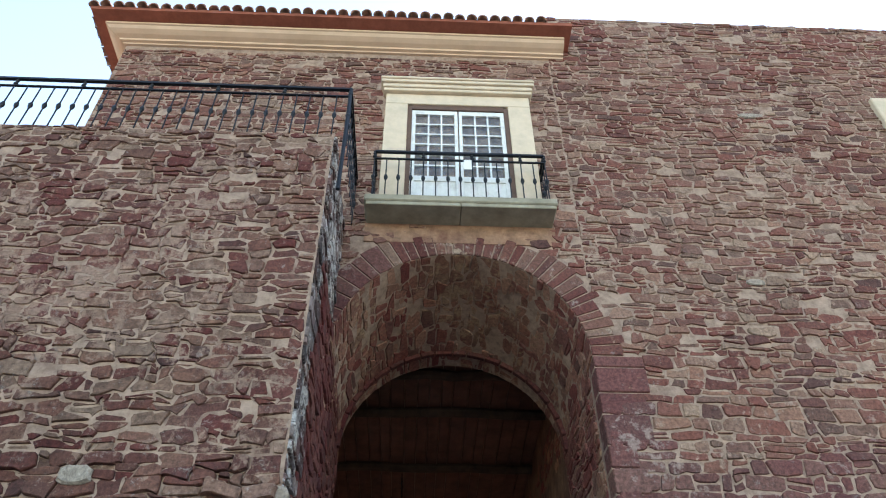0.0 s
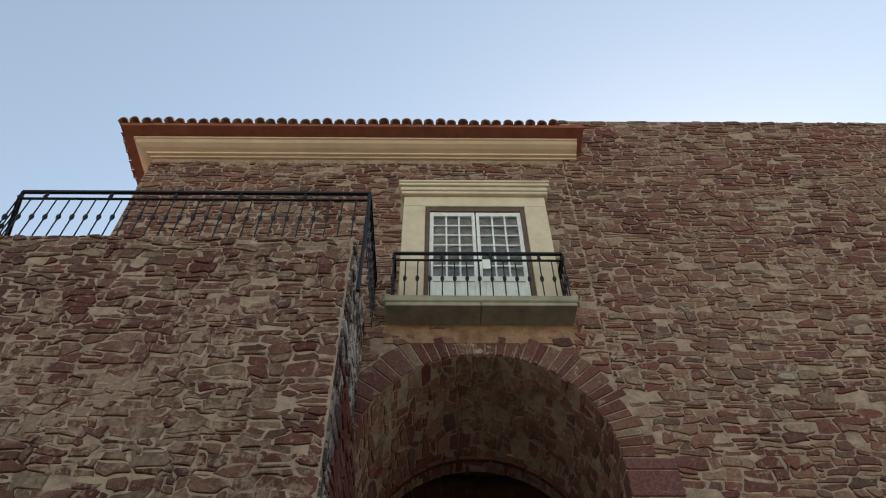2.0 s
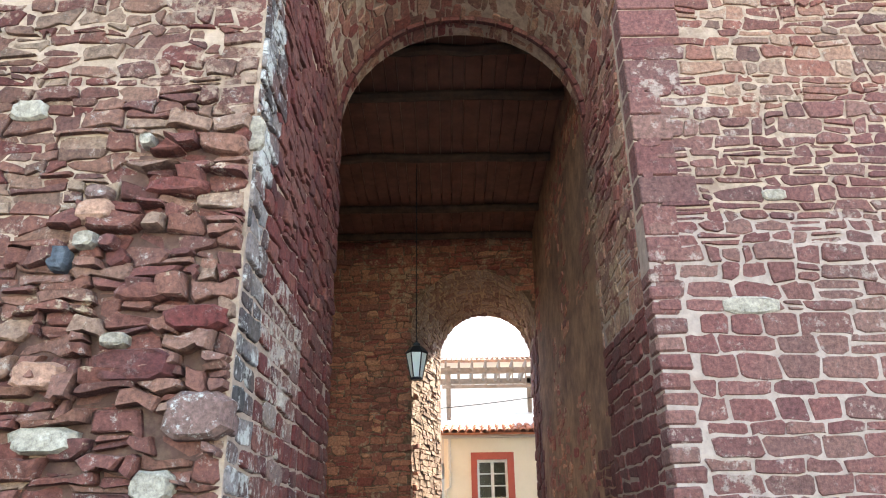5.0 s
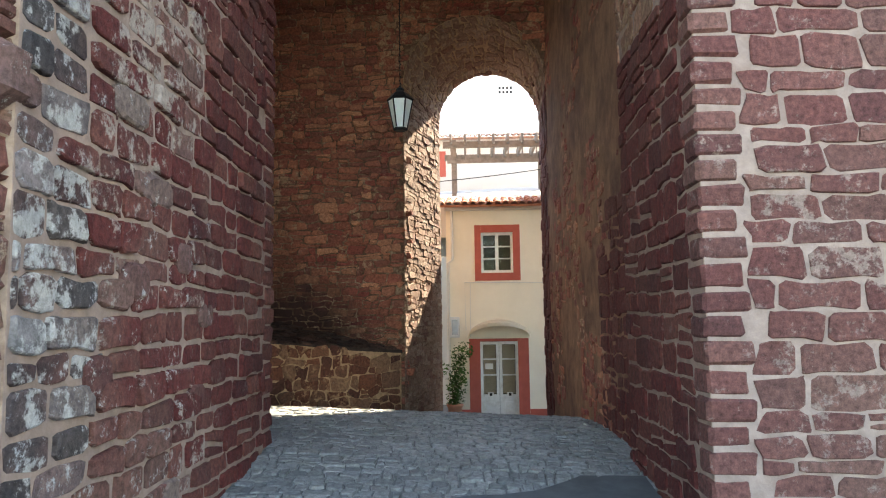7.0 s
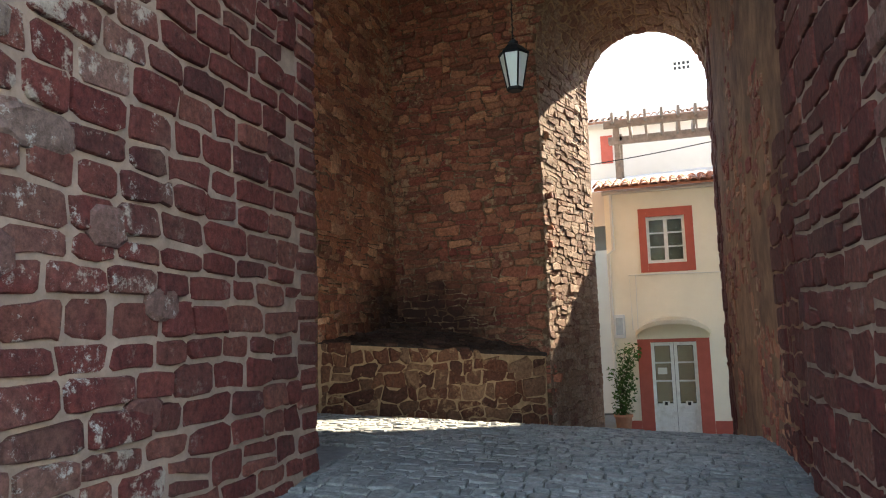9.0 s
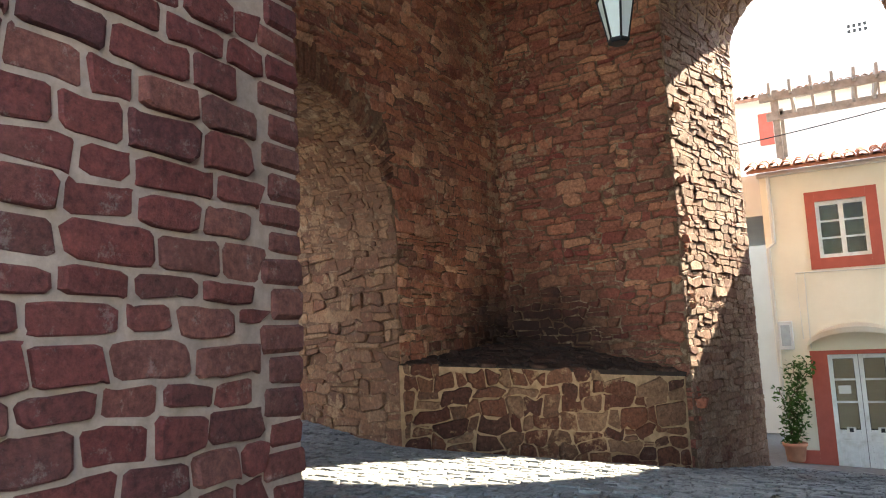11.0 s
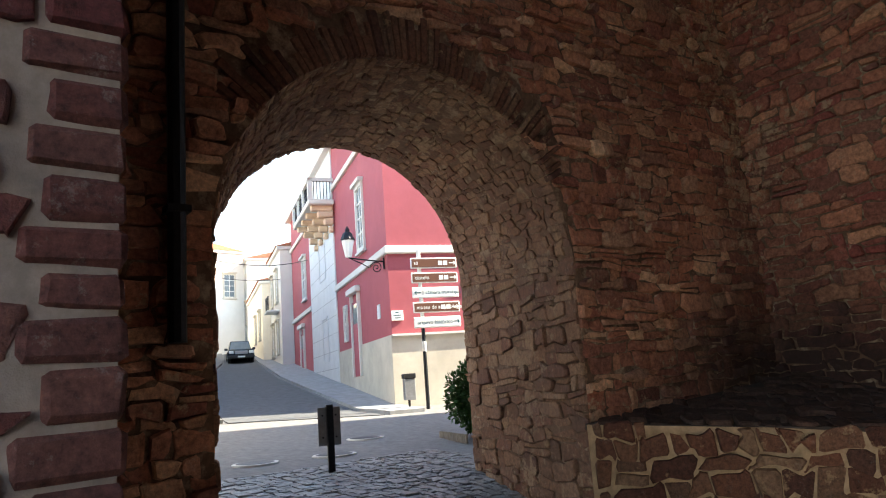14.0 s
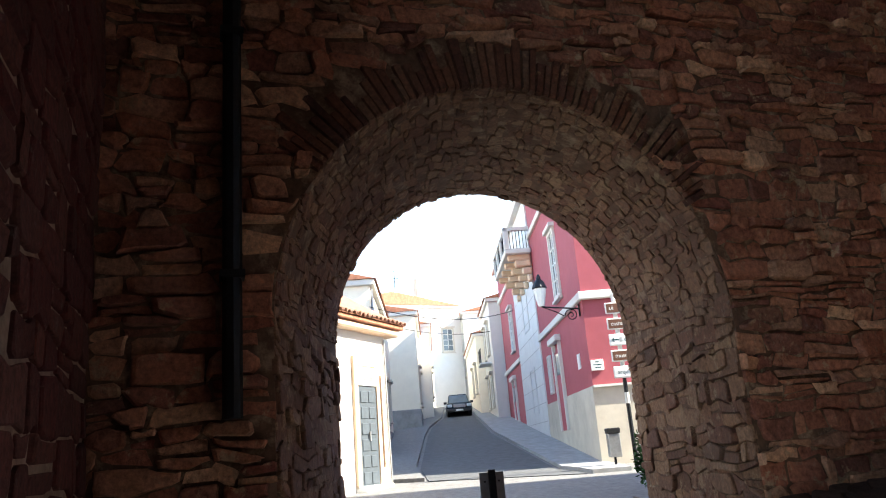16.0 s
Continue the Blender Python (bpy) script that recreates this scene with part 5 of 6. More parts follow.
# houses beyond it: an added unseen tall block, white yard wall, pergola, roofs, chimney
# stands out of view to cut off the far edge of the sun patch
sun_block = empty("sun_block_house", pose(3.4, 23.6, 0), "unseen tall white block that trims the sun patch", "house")
boxed("wall", (0.9, 9, 0, 7, -2.5, 7.9), M["white_wall"], sun_block)
boxed("roof_slab", (0.7, 9.2, -0.2, 7.2, 7.901, 8.05), M["tile"], sun_block, "clay tile roof")
tagged(link_mesh("terrace_roof", [(-3, 25.32, 4.95), (4.25, 25.32, 4.95), (4.25, 32, 6.75), (-3, 32, 6.5), (-3, 25.32, 4.0), (4.25, 25.32, 4.0), (4.25, 32, 4.0), (-3, 32, 4.0)],
                 [(0, 1, 2, 3), (7, 6, 5, 4), (0, 4, 5, 1), (2, 6, 7, 3), (0, 3, 7, 4), (1, 5, 6, 2)], M["white_wall"]), "whitewashed sloping terrace roof", "roof", kind="structure")
pergola = empty("pergola", pose(0.3, 28.6, 5.9), "weathered wooden terrace pergola", "pergola")
for x in (0.05, 3.3):
    boxed("post", (x, x + 0.17, 0, 0.15, -0.4, 1.95), M["grey_wood"], pergola, bevel=0.01)
    boxed("post", (x, x + 0.17, 2.0, 2.15, -0.2, 1.95), M["grey_wood"], pergola, bevel=0.01)
boxed("front_beam", (-0.25, 3.9, -0.05, 0.08, 1.65, 1.87), M["grey_wood"], pergola, bevel=0.01)
boxed("back_beam", (-0.25, 3.9, 2.0, 2.13, 1.65, 1.87), M["grey_wood"], pergola, bevel=0.01)
boxed("lower_beam", (-0.1, 3.9, -0.03, 0.06, 1.1, 1.22), M["grey_wood"], pergola)
for i in range(8):
    boxed("rafter", (0.0 + i * 0.5, 0.08 + i * 0.5, -0.35, 2.4, 1.75, 2.07), M["grey_wood"], pergola, bevel=0.01)
    boxed("baluster", (0.03 + i * 0.5, 0.08 + i * 0.5, -0.02, 0.05, 1.22, 1.65), M["grey_wood"], pergola)
far_white = empty("far_white_house", pose(-3, 34, 0), "white house with clay tile roof behind the terrace", "house")
boxed("wall", (0, 12, 0, 5, -2, 9.2), M["white_wall"], far_white)
boxed("window_shutter", (2.55, 3.0, -0.05, 0, 7.6, 8.7), M["red_trim"], far_white, "red shutter")
fr = link_mesh("roof", [(-0.3, -0.4, 9.2), (12.3, -0.4, 9.2), (12.3, 5, 10.6), (-0.3, 5, 10.6), (-0.3, -0.4, 9.1), (12.3, -0.4, 9.1)], [(0, 1, 2, 3), (0, 4, 5, 1)], M["tile_grey"], far_white, "lichened tile roof")
lay_tiles(fr, pose(-0.3, -0.45, 9.2), 54, 0.235, 3, 0.11)
chimney_house = empty("chimney_house", pose(0, 42, 0), "far white house with a pierced lime chimney", "house")
boxed("wall", (-2, 8, 0, 5, -2, 12.6), M["white_wall"], chimney_house)
bm = bmesh.new()
box(bm, 2.7, 3.6, 1, 1.9, 12.6, 14.6)
box(bm, 2.62, 3.68, 0.92, 1.98, 14.6, 14.72, 0.02)
chim = part("chimney", bm, M["white_wall"], chimney_house)
bm = bmesh.new()
lathe(bm, [(0.5, 14.72), (0.52, 14.8), (0.42, 15.15), (0.28, 15.4), (0.1, 15.55), (0.05, 15.7)], 12, pose(3.15, 1.45, 0))
part("chimney_cap", bm, M["pale_grey"], chim)
for i in range(4):
    for j in range(2):
        boxed("vent_hole", (2.76 + i * 0.21, 2.88 + i * 0.21, 0.985, 0.998, 14.05 + j * 0.24, 14.2 + j * 0.24), M["black_plastic"], chim)


# ---- leaves ----
def leaf_cloud(name, spots, size, material, parent, seed, label=""):
    rg = random.Random(seed)
    verts, faces = [], []
    for p, out in spots:
        a = Vector((rg.uniform(-1, 1), rg.uniform(-1, 1), rg.uniform(-1, 1)))
        d = (out + a * 0.8).normalized()
        side = d.cross(Vector((rg.uniform(-1, 1), rg.uniform(-1, 1), 1))).normalized()
        s = size * rg.uniform(0.6, 1.3)
        q = len(verts)
        nrm = d.cross(side)
        verts += [p, p + d * s * 0.5 + side * s * 0.3 + nrm * s * 0.06, p + d * s, p + d * s * 0.5 - side * s * 0.3 + nrm * s * 0.06]
        faces.append((q, q + 1, q + 2, q + 3))
    return link_mesh(name, verts, faces, material, parent, label)


gz = ground_z(0.42, 23.4)
pot_plant = empty("potted_climber", pose(0.45, 23.62, gz), "leafy climbing plant in a terracotta pot", "plant")
bm = bmesh.new()
lathe(bm, [(0.15, 0), (0.17, 0.05), (0.2, 0.28), (0.23, 0.3), (0.23, 0.36), (0.2, 0.36), (0.18, 0.3)], 14)
part("pot", bm, M["terracotta"], pot_plant, "terracotta pot", True)
lr = random.Random(12)
bm = bmesh.new()
spots = []
for k in range(7):
    p = Vector((lr.uniform(-0.06, 0.06), lr.uniform(-0.05, 0.05), 0.3))
    line = [p.copy()]
    top = lr.uniform(1.1, 2.35)
    while p.z < top:
        p += Vector((lr.uniform(-0.07, 0.09), lr.uniform(-0.04, 0.05), 0.1))
        p.x, p.y = max(-0.3, min(0.35, p.x)), max(-0.2, min(0.2, p.y))
        line.append(p.copy())
        for q in range(9):
            spots.append((p + Vector((lr.uniform(-0.14, 0.14), lr.uniform(-0.14, 0.1), lr.uniform(-0.05, 0.05))), Vector((lr.uniform(-1, 1), lr.uniform(-1, 0.3), 0.1))))
    tube(bm, line, 0.008, 4)
part("stem", bm, M["wood"], pot_plant)
leaf_cloud("leaves", spots, 0.1, M["leaf"], pot_plant, 5)


# ---- the street beyond the side arch: x along it, y to its left ----
def street_thing(name, u, v, z, label, category, group="", turn=0.0):
    return empty(name, STREET @ pose(u, -v, z, 0, 0, turn), label, category, group)


def street_z(u, v):
    p = STREET @ Vector((u, -v, 0))
    return ground_z(p.x, p.y)


def strip(name, left, right, lift, material, label, category, thick=0.0):
    """a surface between two edge lines of street measures, draped on the ground"""
    verts, faces = [], []
    n = 60
    for i in range(n + 1):
        u = left[0][0] + (left[-1][0] - left[0][0]) * i / n
        ur = right[0][0] + (right[-1][0] - right[0][0]) * i / n
        for (uu, vv) in ((u, lerp_knots(u, left)), (ur, lerp_knots(ur, right))):
            for dz in (lift, -0.1):
                p = STREET @ Vector((uu, -vv, 0))
                verts.append((p.x, p.y, ground_z(p.x, p.y) + dz))
    for i in range(n):
        a, b = 4 * i, 4 * i + 4
        faces += [(a, a + 2, b + 2, b), (a, b, b + 1, a + 1), (a + 2, a + 3, b + 3, b + 2)]
    faces += [(0, 1, 3, 2), (4 * n, 4 * n + 2, 4 * n + 3, 4 * n + 1)]
    return tagged(link_mesh(name, verts, faces, material), label, category, kind="structure")


strip("road", [(13.4, -0.95), (17, -1.25), (22, -1.15), (30, -1.0), (36, -0.75), (45, 0.15), (62, 0.8)], [(11.6, 3.3), (14, 2.9), (29, 2.2), (45, 2.35), (62, 2.75)], 0.012, M["asphalt"], "worn grey asphalt street climbing away", "road")
strip("pavement_east", [(11.6, 3.45), (14, 3.05), (29, 2.35), (45, 2.5), (62, 2.9)], [(11.6, 4.5), (14, 4.5), (29, 4.5), (45, 4.5), (62, 4.5)], 0.1, M["paving"], "pale stone pavement with raised kerb", "pavement")
strip("pavement_west", [(14.2, -2.2), (20, -2.8), (35, -2.8), (37, -1.3), (45, -1.2), (47, -0.45), (62, -0.4)], [(13.8, -1.1), (17, -1.4), (22, -1.3), (30, -1.15), (36, -0.9), (45, 0.0), (62, 0.65)], 0.1, M["ground"], "grey paved footway with raised kerb", "pavement")


def manhole(u, v, r):
    t = street_thing("manhole_cover", u, v, street_z(u, v), "round iron manhole cover in a stone ring", "manhole cover", "manhole covers")
    bm = bmesh.new()
    lathe(bm, [(r * 1.22, -0.03), (r * 1.22, 0.006), (r * 1.02, 0.008)], 24)
    part("stone_ring", bm, M["white_wall"], t)
    bm = bmesh.new()
    lathe(bm, [(r, -0.02), (r, 0.012), (r * 0.94, 0.015)], 24)
    part("cover", bm, M["iron"], t)


for u, v in ((3.7, -0.95), (3.8, 0.4), (6.0, 1.45)):
    manhole(u, v, 0.32)

bollard = street_thing("bollard", 1.8, 0.0, street_z(1.8, 0), "dark square bollard carrying a grey plate", "bollard")
boxed("post", (-0.05, 0.05, -0.05, 0.05, -0.02, 0.98), M["iron"], bollard, bevel=0.008)
boxed("plate", (0.051, 0.062, -0.17, 0.17, 0.38, 0.94), M["steel"], bollard, "grey metal plate", 0.002)
for y in (-0.1, 0.1):
    for z in (0.5, 0.82):
        boxed("bolt", (0.038, 0.0505, y - 0.012, y + 0.012, z - 0.012, z + 0.012), M["iron"], bollard)

# bush with a low border
bz = street_z(4.1, 3.45)
bush = street_thing("bush", 4.1, 3.45, bz, "round clipped green bush in a low bed", "bush")
spots = []
br = random.Random(31)
for k in range(9000):
    d = Vector((br.gauss(0, 1), br.gauss(0, 1), br.gauss(0, 1))).normalized()
    rr = br.uniform(0.5, 1.0) * (1 + 0.16 * noise.noise(d * 2.2) + 0.08 * noise.noise(d * 6))
    p = Vector((d.x * 0.78 * rr, d.y * 0.78 * rr, 0.78 + d.z * 0.74 * rr))
    if p.z > 0.05:
        spots.append((p, d))
leaf_cloud("crown", spots, 0.085, M["leaf_dark"], bush, 8)
bm = bmesh.new()
tube(bm, [(0, 0, -0.05), (0.02, 0.01, 0.4), (0.0, 0.0, 0.9)], 0.05, 7)
part("trunk", bm, M["wood"], bush)
for k in range(16):
    boxed("border_picket", (-0.75 + k * 0.1, -0.69 + k * 0.1, 0.7, 0.74, -0.02, 0.14), M["grey_wood"], bush)

# litter bin
bin_ = street_thing("litter_bin", 12.6, 4.36, street_z(12.6, 4.36), "grey metal litter bin on a post", "litter bin")
boxed("post", (0.05, 0.11, -0.03, 0.03, -0.02, 0.5), M["iron"], bin_)
boxed("body", (-0.14, 0.14, -0.17, 0.17, 0.3, 0.95), M["steel"], bin_, "", 0.02)
boxed("hood", (-0.16, 0.16, -0.19, 0.19, 0.951, 1.1), M["black_plastic"], bin_, "dark hood with slot", 0.02)

# fingerpost
sign = street_thing("signpost", 12.5, 4.9, street_z(12.5, 4.9), "town signpost with five brown and white boards", "signpost")
bm = bmesh.new()
lathe(bm, [(0.06, -0.02), (0.06, 2.4), (0.055, 2.4), (0.055, 4.9)], 10)
part("pole", bm, M["iron"], sign)
bm = bmesh.new()
lathe(bm, [(0.064, 1.75), (0.064, 2.05), (0.064, 2.06)], 10)
lathe(bm, [(0.064, 2.6), (0.064, 4.95), (0.05, 4.97)], 10)
part("white_sleeve", bm, M["white_wall"], sign, "white painted sleeve")


def lettering(text, size, m, material, parent):
    cu = bpy.data.curves.new("lettering", "FONT")
    cu.body, cu.size, cu.extrude = text, size, 0.002
    tmp = new("lettering", cu)
    me = bpy.data.meshes.new_from_object(tmp.evaluated_get(bpy.context.evaluated_depsgraph_get()))
    bpy.data.objects.remove(tmp)
    me.materials.clear()
    me.materials.append(material)
    ob = new("lettering", me)
    ob.parent = parent
    ob.matrix_basis = m
    return ob


FACE = pose(0, 0, 0, 90, 0, -90)
for k, (word, brown, arrow) in enumerate((("sé", True, 1), ("castelo", True, 1), ("câmara municipal", False, -1), ("museu de arqueologia", True, 1), ("arquivo histórico", False, 1))):
    z = 4.52 - k * 0.47
    board = boxed("board", (-0.11, -0.07, -1.24, 0.31, z - 0.17, z + 0.17), M["sign_white"], sign, "white edged direction board", 0.02)
    boxed("board_face", (-0.114, -0.109, -1.2, 0.27, z - 0.135, z + 0.135), M["sign_brown"] if brown else M["sign_white"], board, "brown face" if brown else "white face")
    ink = M["sign_white"] if brown else M["sign_teal"]
    lettering(word, 0.17, pose(-0.1155, 0.2 if arrow > 0 else -0.12, z - 0.05) @ FACE, ink, board)
    yy = -1.08 if arrow > 0 else 0.12
    bm = bmesh.new()
    box(bm, -0.118, -0.1142, yy - 0.1, yy + 0.1, z - 0.016, z + 0.016)
    tip = yy - 0.11 * arrow
    for s in (-1, 1):
        box(bm, -0.118, -0.1143, -0.012, 0.08, -0.014, 0.014, m=Matrix.Translation((0, tip, z)) @ Matrix.Rotation(radians(s * 42) + (0 if arrow > 0 else math.pi), 4, "X"))
    part("arrow", bm, ink, board)
    for j in range(2):
        boxed("pictogram", (-0.117, -0.1142, -0.92 + j * 0.17 if arrow > 0 else -0.07 + j * 0.0, -0.78 + j * 0.17 if arrow > 0 else 0.0 + j * 0.0, z - 0.07, z + 0.07 - 0.001 * j), M["sign_white"] if brown else M["pale_grey"], board)


def facade_window(parent, face, cx, z0, z1, w, trim=0.14, panes=(2, 4), trim_mat="white_wall", hood=False, round_top=False):
    """face: matrix to the wall's face: x along it, y outwards"""
    bm = bmesh.new()
    for dims in ((cx - w / 2 - trim, cx - w / 2, z0 - trim, z1 + trim), (cx + w / 2, cx + w / 2 + trim, z0 - trim, z1 + trim), (cx - w / 2, cx + w / 2, z0 - trim, z0), (cx - w / 2, cx + w / 2, z1, z1 + trim)):
        box(bm, dims[0], dims[1], 0.0, 0.09, dims[2], dims[3], m=face)
    if hood:
        box(bm, cx - w / 2 - trim * 1.6, cx + w / 2 + trim * 1.6, 0.0, 0.22, z1 + trim, z1 + trim * 2, m=face)
        box(bm, cx - w / 2 - trim * 1.4, cx + w / 2 + trim * 1.4, 0.0, 0.16, z0 - trim * 1.6, z0 - trim, m=face)
    if round_top:
        for k in range(9):
            a, b = math.pi * k / 9, math.pi * (k + 1) / 9
            am = (a + b) / 2
            box(bm, -0.1, 0.1 + w * 0.02, 0.0, 0.1, -w * 0.1, w * 0.1, m=face @ Matrix.Translation((cx - math.cos(am) * (w / 2 + 0.08), 0, z1 + math.sin(am) * (w / 2 + 0.08))) @ Matrix.Rotation(am + math.pi, 4, "Y"))
    win = part("window", bm, M[trim_mat], parent)
    bm = bmesh.new()
    for i in range(panes[0] + 1):
        x = cx - w / 2 + w * i / panes[0]
        box(bm, x - 0.025, x + 0.025, 0.012, 0.05, z0, z1, m=face)
    for j in range(panes[1] + 1):
        z = z0 + (z1 - z0) * j / panes[1]
        box(bm, cx - w / 2, cx + w / 2, 0.014, 0.048, z - 0.022, z + 0.022, m=face)
    part("sash_grid", bm, M["white_paint"], win)
    boxed("pane", (cx - w / 2, cx + w / 2, 0.004, 0.012, z0, z1), M["window_far"], win, m=face)
    return win


# crimson corner house: local x along the street, local y 0 is its street front
M["window_far"] = plain_mat("far window glass", (0.12, 0.15, 0.17), 0.08, vary=0.2, scale=2, relief=0)
rh = street_thing("crimson_house", 14.3, 4.36, 0, "crimson corner house with white plinth and trim", "house")
RF = Matrix()
RW = pose(0, 0, 0, 0, 0, 90)
boxed("wall", (0, 9.3, -12, 0, 3.4, 13.0), M["crimson"], rh)
boxed("plinth", (-0.03, 9.3, -12, 0.03, 0.2, 3.4), M["plinth_wall"], rh, "white plinth")
boxed("stone_bay", (9.301, 16.7, -12, 0.06, 0.2, 13.0), M["pale_grey"], rh, "pale grey stone bay")
for k in range(13):
    boxed("stone_joint", (9.33, 16.67, 0.06, 0.066, 1.9 + k * 0.8, 1.925 + k * 0.8), M["steel"], rh)
boxed("wall", (16.701, 24.8, -12, 0, 2.0, 13.0), M["crimson"], rh)
for dims in ((-0.12, 9.3, -12.1, 0.12, 6.15, 6.42), (16.7, 24.9, -1, 0.12, 6.15, 6.42), (-0.12, 9.3, -12.1, 0.12, 10.9, 11.15), (16.7, 24.9, -1, 0.12, 10.9, 11.15), (-0.3, 25.1, -12.3, 0.35, 13.0, 13.45)):
    boxed("string_course", dims, M["white_wall"], rh, "", 0.03)
facade_window(rh, RF, 3.7, 7.1, 9.5, 1.0, hood=True)
facade_window(rh, RW, -4.0, 4.1, 5.5, 0.8, 0.12, (2, 3), hood=True)
facade_window(rh, RW, -4.0, 7.4, 9.4, 0.9, 0.12, (2, 4), hood=True)
facade_window(rh, RF, 12.6, 7.3, 9.2, 1.6, panes=(2, 4), round_top=True, trim_mat="pale_grey")
facade_window(rh, RF, 19.2, 7.2, 9.4, 1.2, hood=True)
facade_window(rh, RF, 7.4, 3.8, 5.2, 0.5, 0.08, (1, 2))
facade_window(rh, RF, 12.4, 3.2, 5.2, 1.4, 0.1, (2, 3), "pale_grey")
for x0, x1, zb in ((4.7, 5.9, 2.2), (20.0, 21.3, 2.6)):
    d = boxed("door", (x0, x1, 0.001, 0.05, zb, 5.2), M["crimson"], rh, "deep red door")
    boxed("door_surround", (x0 - 0.15, x0, 0.0, 0.12, zb, 5.5), M["white_wall"], d)
    boxed("door_surround", (x1, x1 + 0.15, 0.0, 0.12, zb, 5.5), M["white_wall"], d)
    boxed("door_hood", (x0 - 0.3, x1 + 0.3, 0.0, 0.25, 5.5, 5.75), M["white_wall"], d, bevel=0.03)
    boxed("fanlight", (x0 + 0.1, x1 - 0.1, 0.05, 0.06, 4.3, 5.1), M["window_far"], d)
# balcony of pale stone on corbels
bc = boxed("balcony", (8.7, 14.2, 0.06, 1.25, 10.15, 10.4), M["white_wall"], rh, "pale stone balcony on corbels", 0.04)
boxed("parapet_rail", (8.7, 14.2, 1.05, 1.25, 11.25, 11.4), M["white_wall"], bc)
boxed("parapet_rail", (8.7, 8.9, 0.06, 1.25, 11.25, 11.4), M["white_wall"], bc)
for x in (8.7, 10.5, 12.3, 14.0):
    boxed("pier", (x, x + 0.22, 1.03, 1.25, 10.4, 11.25), M["white_wall"], bc)
for k in range(6):
    boxed("iron_bar", (8.78, 8.81, 0.2 + k * 0.15, 0.23 + k * 0.15, 10.4, 11.25), M["iron"], bc)
for k in range(26):
    if k % 9:
        boxed("iron_bar", (8.9 + k * 0.2, 8.93 + k * 0.2, 1.12, 1.15, 10.4, 11.25), M["iron"], bc)
for x in (9.1, 10.6, 12.1, 13.6):
    bm = bmesh.new()
    for s, (o, za) in enumerate(((1.1, 9.9), (0.8, 9.6), (0.5, 9.25), (0.28, 8.9))):
        box(bm, x - 0.15, x + 0.15, 0.06, o, za, za + 0.3, 0.05)
    part("corbel", bm, M["cream"], bc)
# street-name plaque, small plate, wall lamp with scrolled bracket
pl = boxed("name_plaque", (-0.05, 0.0, -0.42, -0.02, 3.87, 4.2), M["sign_white"], rh, "white street-name plaque", 0.005)
for j, (a, b) in enumerate(((-0.28, -0.15), (-0.36, -0.08), (-0.32, -0.12))):
    boxed("text_bar", (-0.054, -0.0501, a, b, 4.12 - j * 0.09, 4.15 - j * 0.09), M["sign_teal"], pl)
boxed("house_plate", (1.35, 1.75, 0.001, 0.03, 4.1, 4.6), M["pale_grey"], rh)
boxed("side_band_course", (-0.14, -0.031, -12, 0.0, 3.35, 3.42), M["white_wall"], rh)
wl = boxed("wall_lamp", (0.35, 0.45, 0.02, 0.06, 5.7, 6.1), M["iron"], rh, "iron street lamp on a scrolled bracket")
bm = bmesh.new()
tube(bm, [(0.4, 0.04, 5.95), (0.4, 0.9, 6.05), (0.4, 1.25, 6.1)], 0.025, 6)
tube(bm, [(0.4, 0.3 + 0.22 * math.cos(a * 0.5) * (1 - a / 26), 5.75 + 0.22 * math.sin(a * 0.5) * (1 - a / 26)) for a in range(24)], 0.018, 5)
tube(bm, [(0.4, 0.55, 5.75), (0.4, 0.8, 5.9), (0.4, 1.2, 6.08)], 0.018, 5)
part("bracket", bm, M["iron"], wl)
bm = bmesh.new()
lathe(bm, [(0.1, 6.12), (0.12, 6.18), (0.22, 6.7), (0.2, 6.7)], 8, pose(0.4, 1.25, 0))
part("lamp_glass", bm, M["milk_glass"], wl)
bm = bmesh.new()
lathe(bm, [(0.24, 6.7), (0.25, 6.74), (0.16, 6.95), (0.08, 7.02), (0.08, 7.08), (0.02, 7.2)], 8, pose(0.4, 1.25, 0))
part("lamp_cap", bm, M["iron"], wl)

# low white house on the other side
lh = street_thing("white_house", 13.5, -2.05, 0, "low white house with dark panelled door and tiled roof", "house", turn=154.0)
# local x runs along its front away from the corner, local y is outwards from the front
boxed("wall", (-0.0, 9.0, -6.0, 0.0, 0.2, 5.3), M["white_wall"], lh)
ldoor = boxed("door", (0.75, 1.75, 0.001, 0.05, 1.0, 3.75), M["dark_grey_paint"], lh, "dark grey panelled door")
for i in range(2):
    for j in range(6):
        boxed("door_panel", (0.84 + i * 0.43, 1.18 + i * 0.43, 0.05, 0.075, 1.1 + j * 0.44, 1.42 + j * 0.44), M["dark_grey_paint"], ldoor, bevel=0.012)
boxed("handle", (1.22, 1.27, 0.076, 0.12, 2.25, 2.5), M["steel"], ldoor)
for dims in ((0.35, 0.74, 1.0, 4.6), (1.76, 1.95, 1.0, 4.6), (0.741, 1.759, 4.32, 4.6)):
    boxed("door_surround", (dims[0], dims[1], 0.0, 0.1, dims[2], dims[3]), M["cream"], lh, "cream door surround", 0.01)
fas = boxed("fascia_sign", (0.76, 1.75, 0.02, 0.09, 3.78, 4.3), M["sign_white"], lh, "white sign above the door")
boxed("sign_bar", (0.9, 1.3, 0.0905, 0.094, 4.14, 4.2), M["steel"], fas)
boxed("sign_bar", (0.95, 1.5, 0.0905, 0.094, 3.9, 4.05), M["steel"], fas)
boxed("door_step", (0.5, 1.95, 0.0, 0.35, 0.8, 1.06), M["pale_grey"], lh)
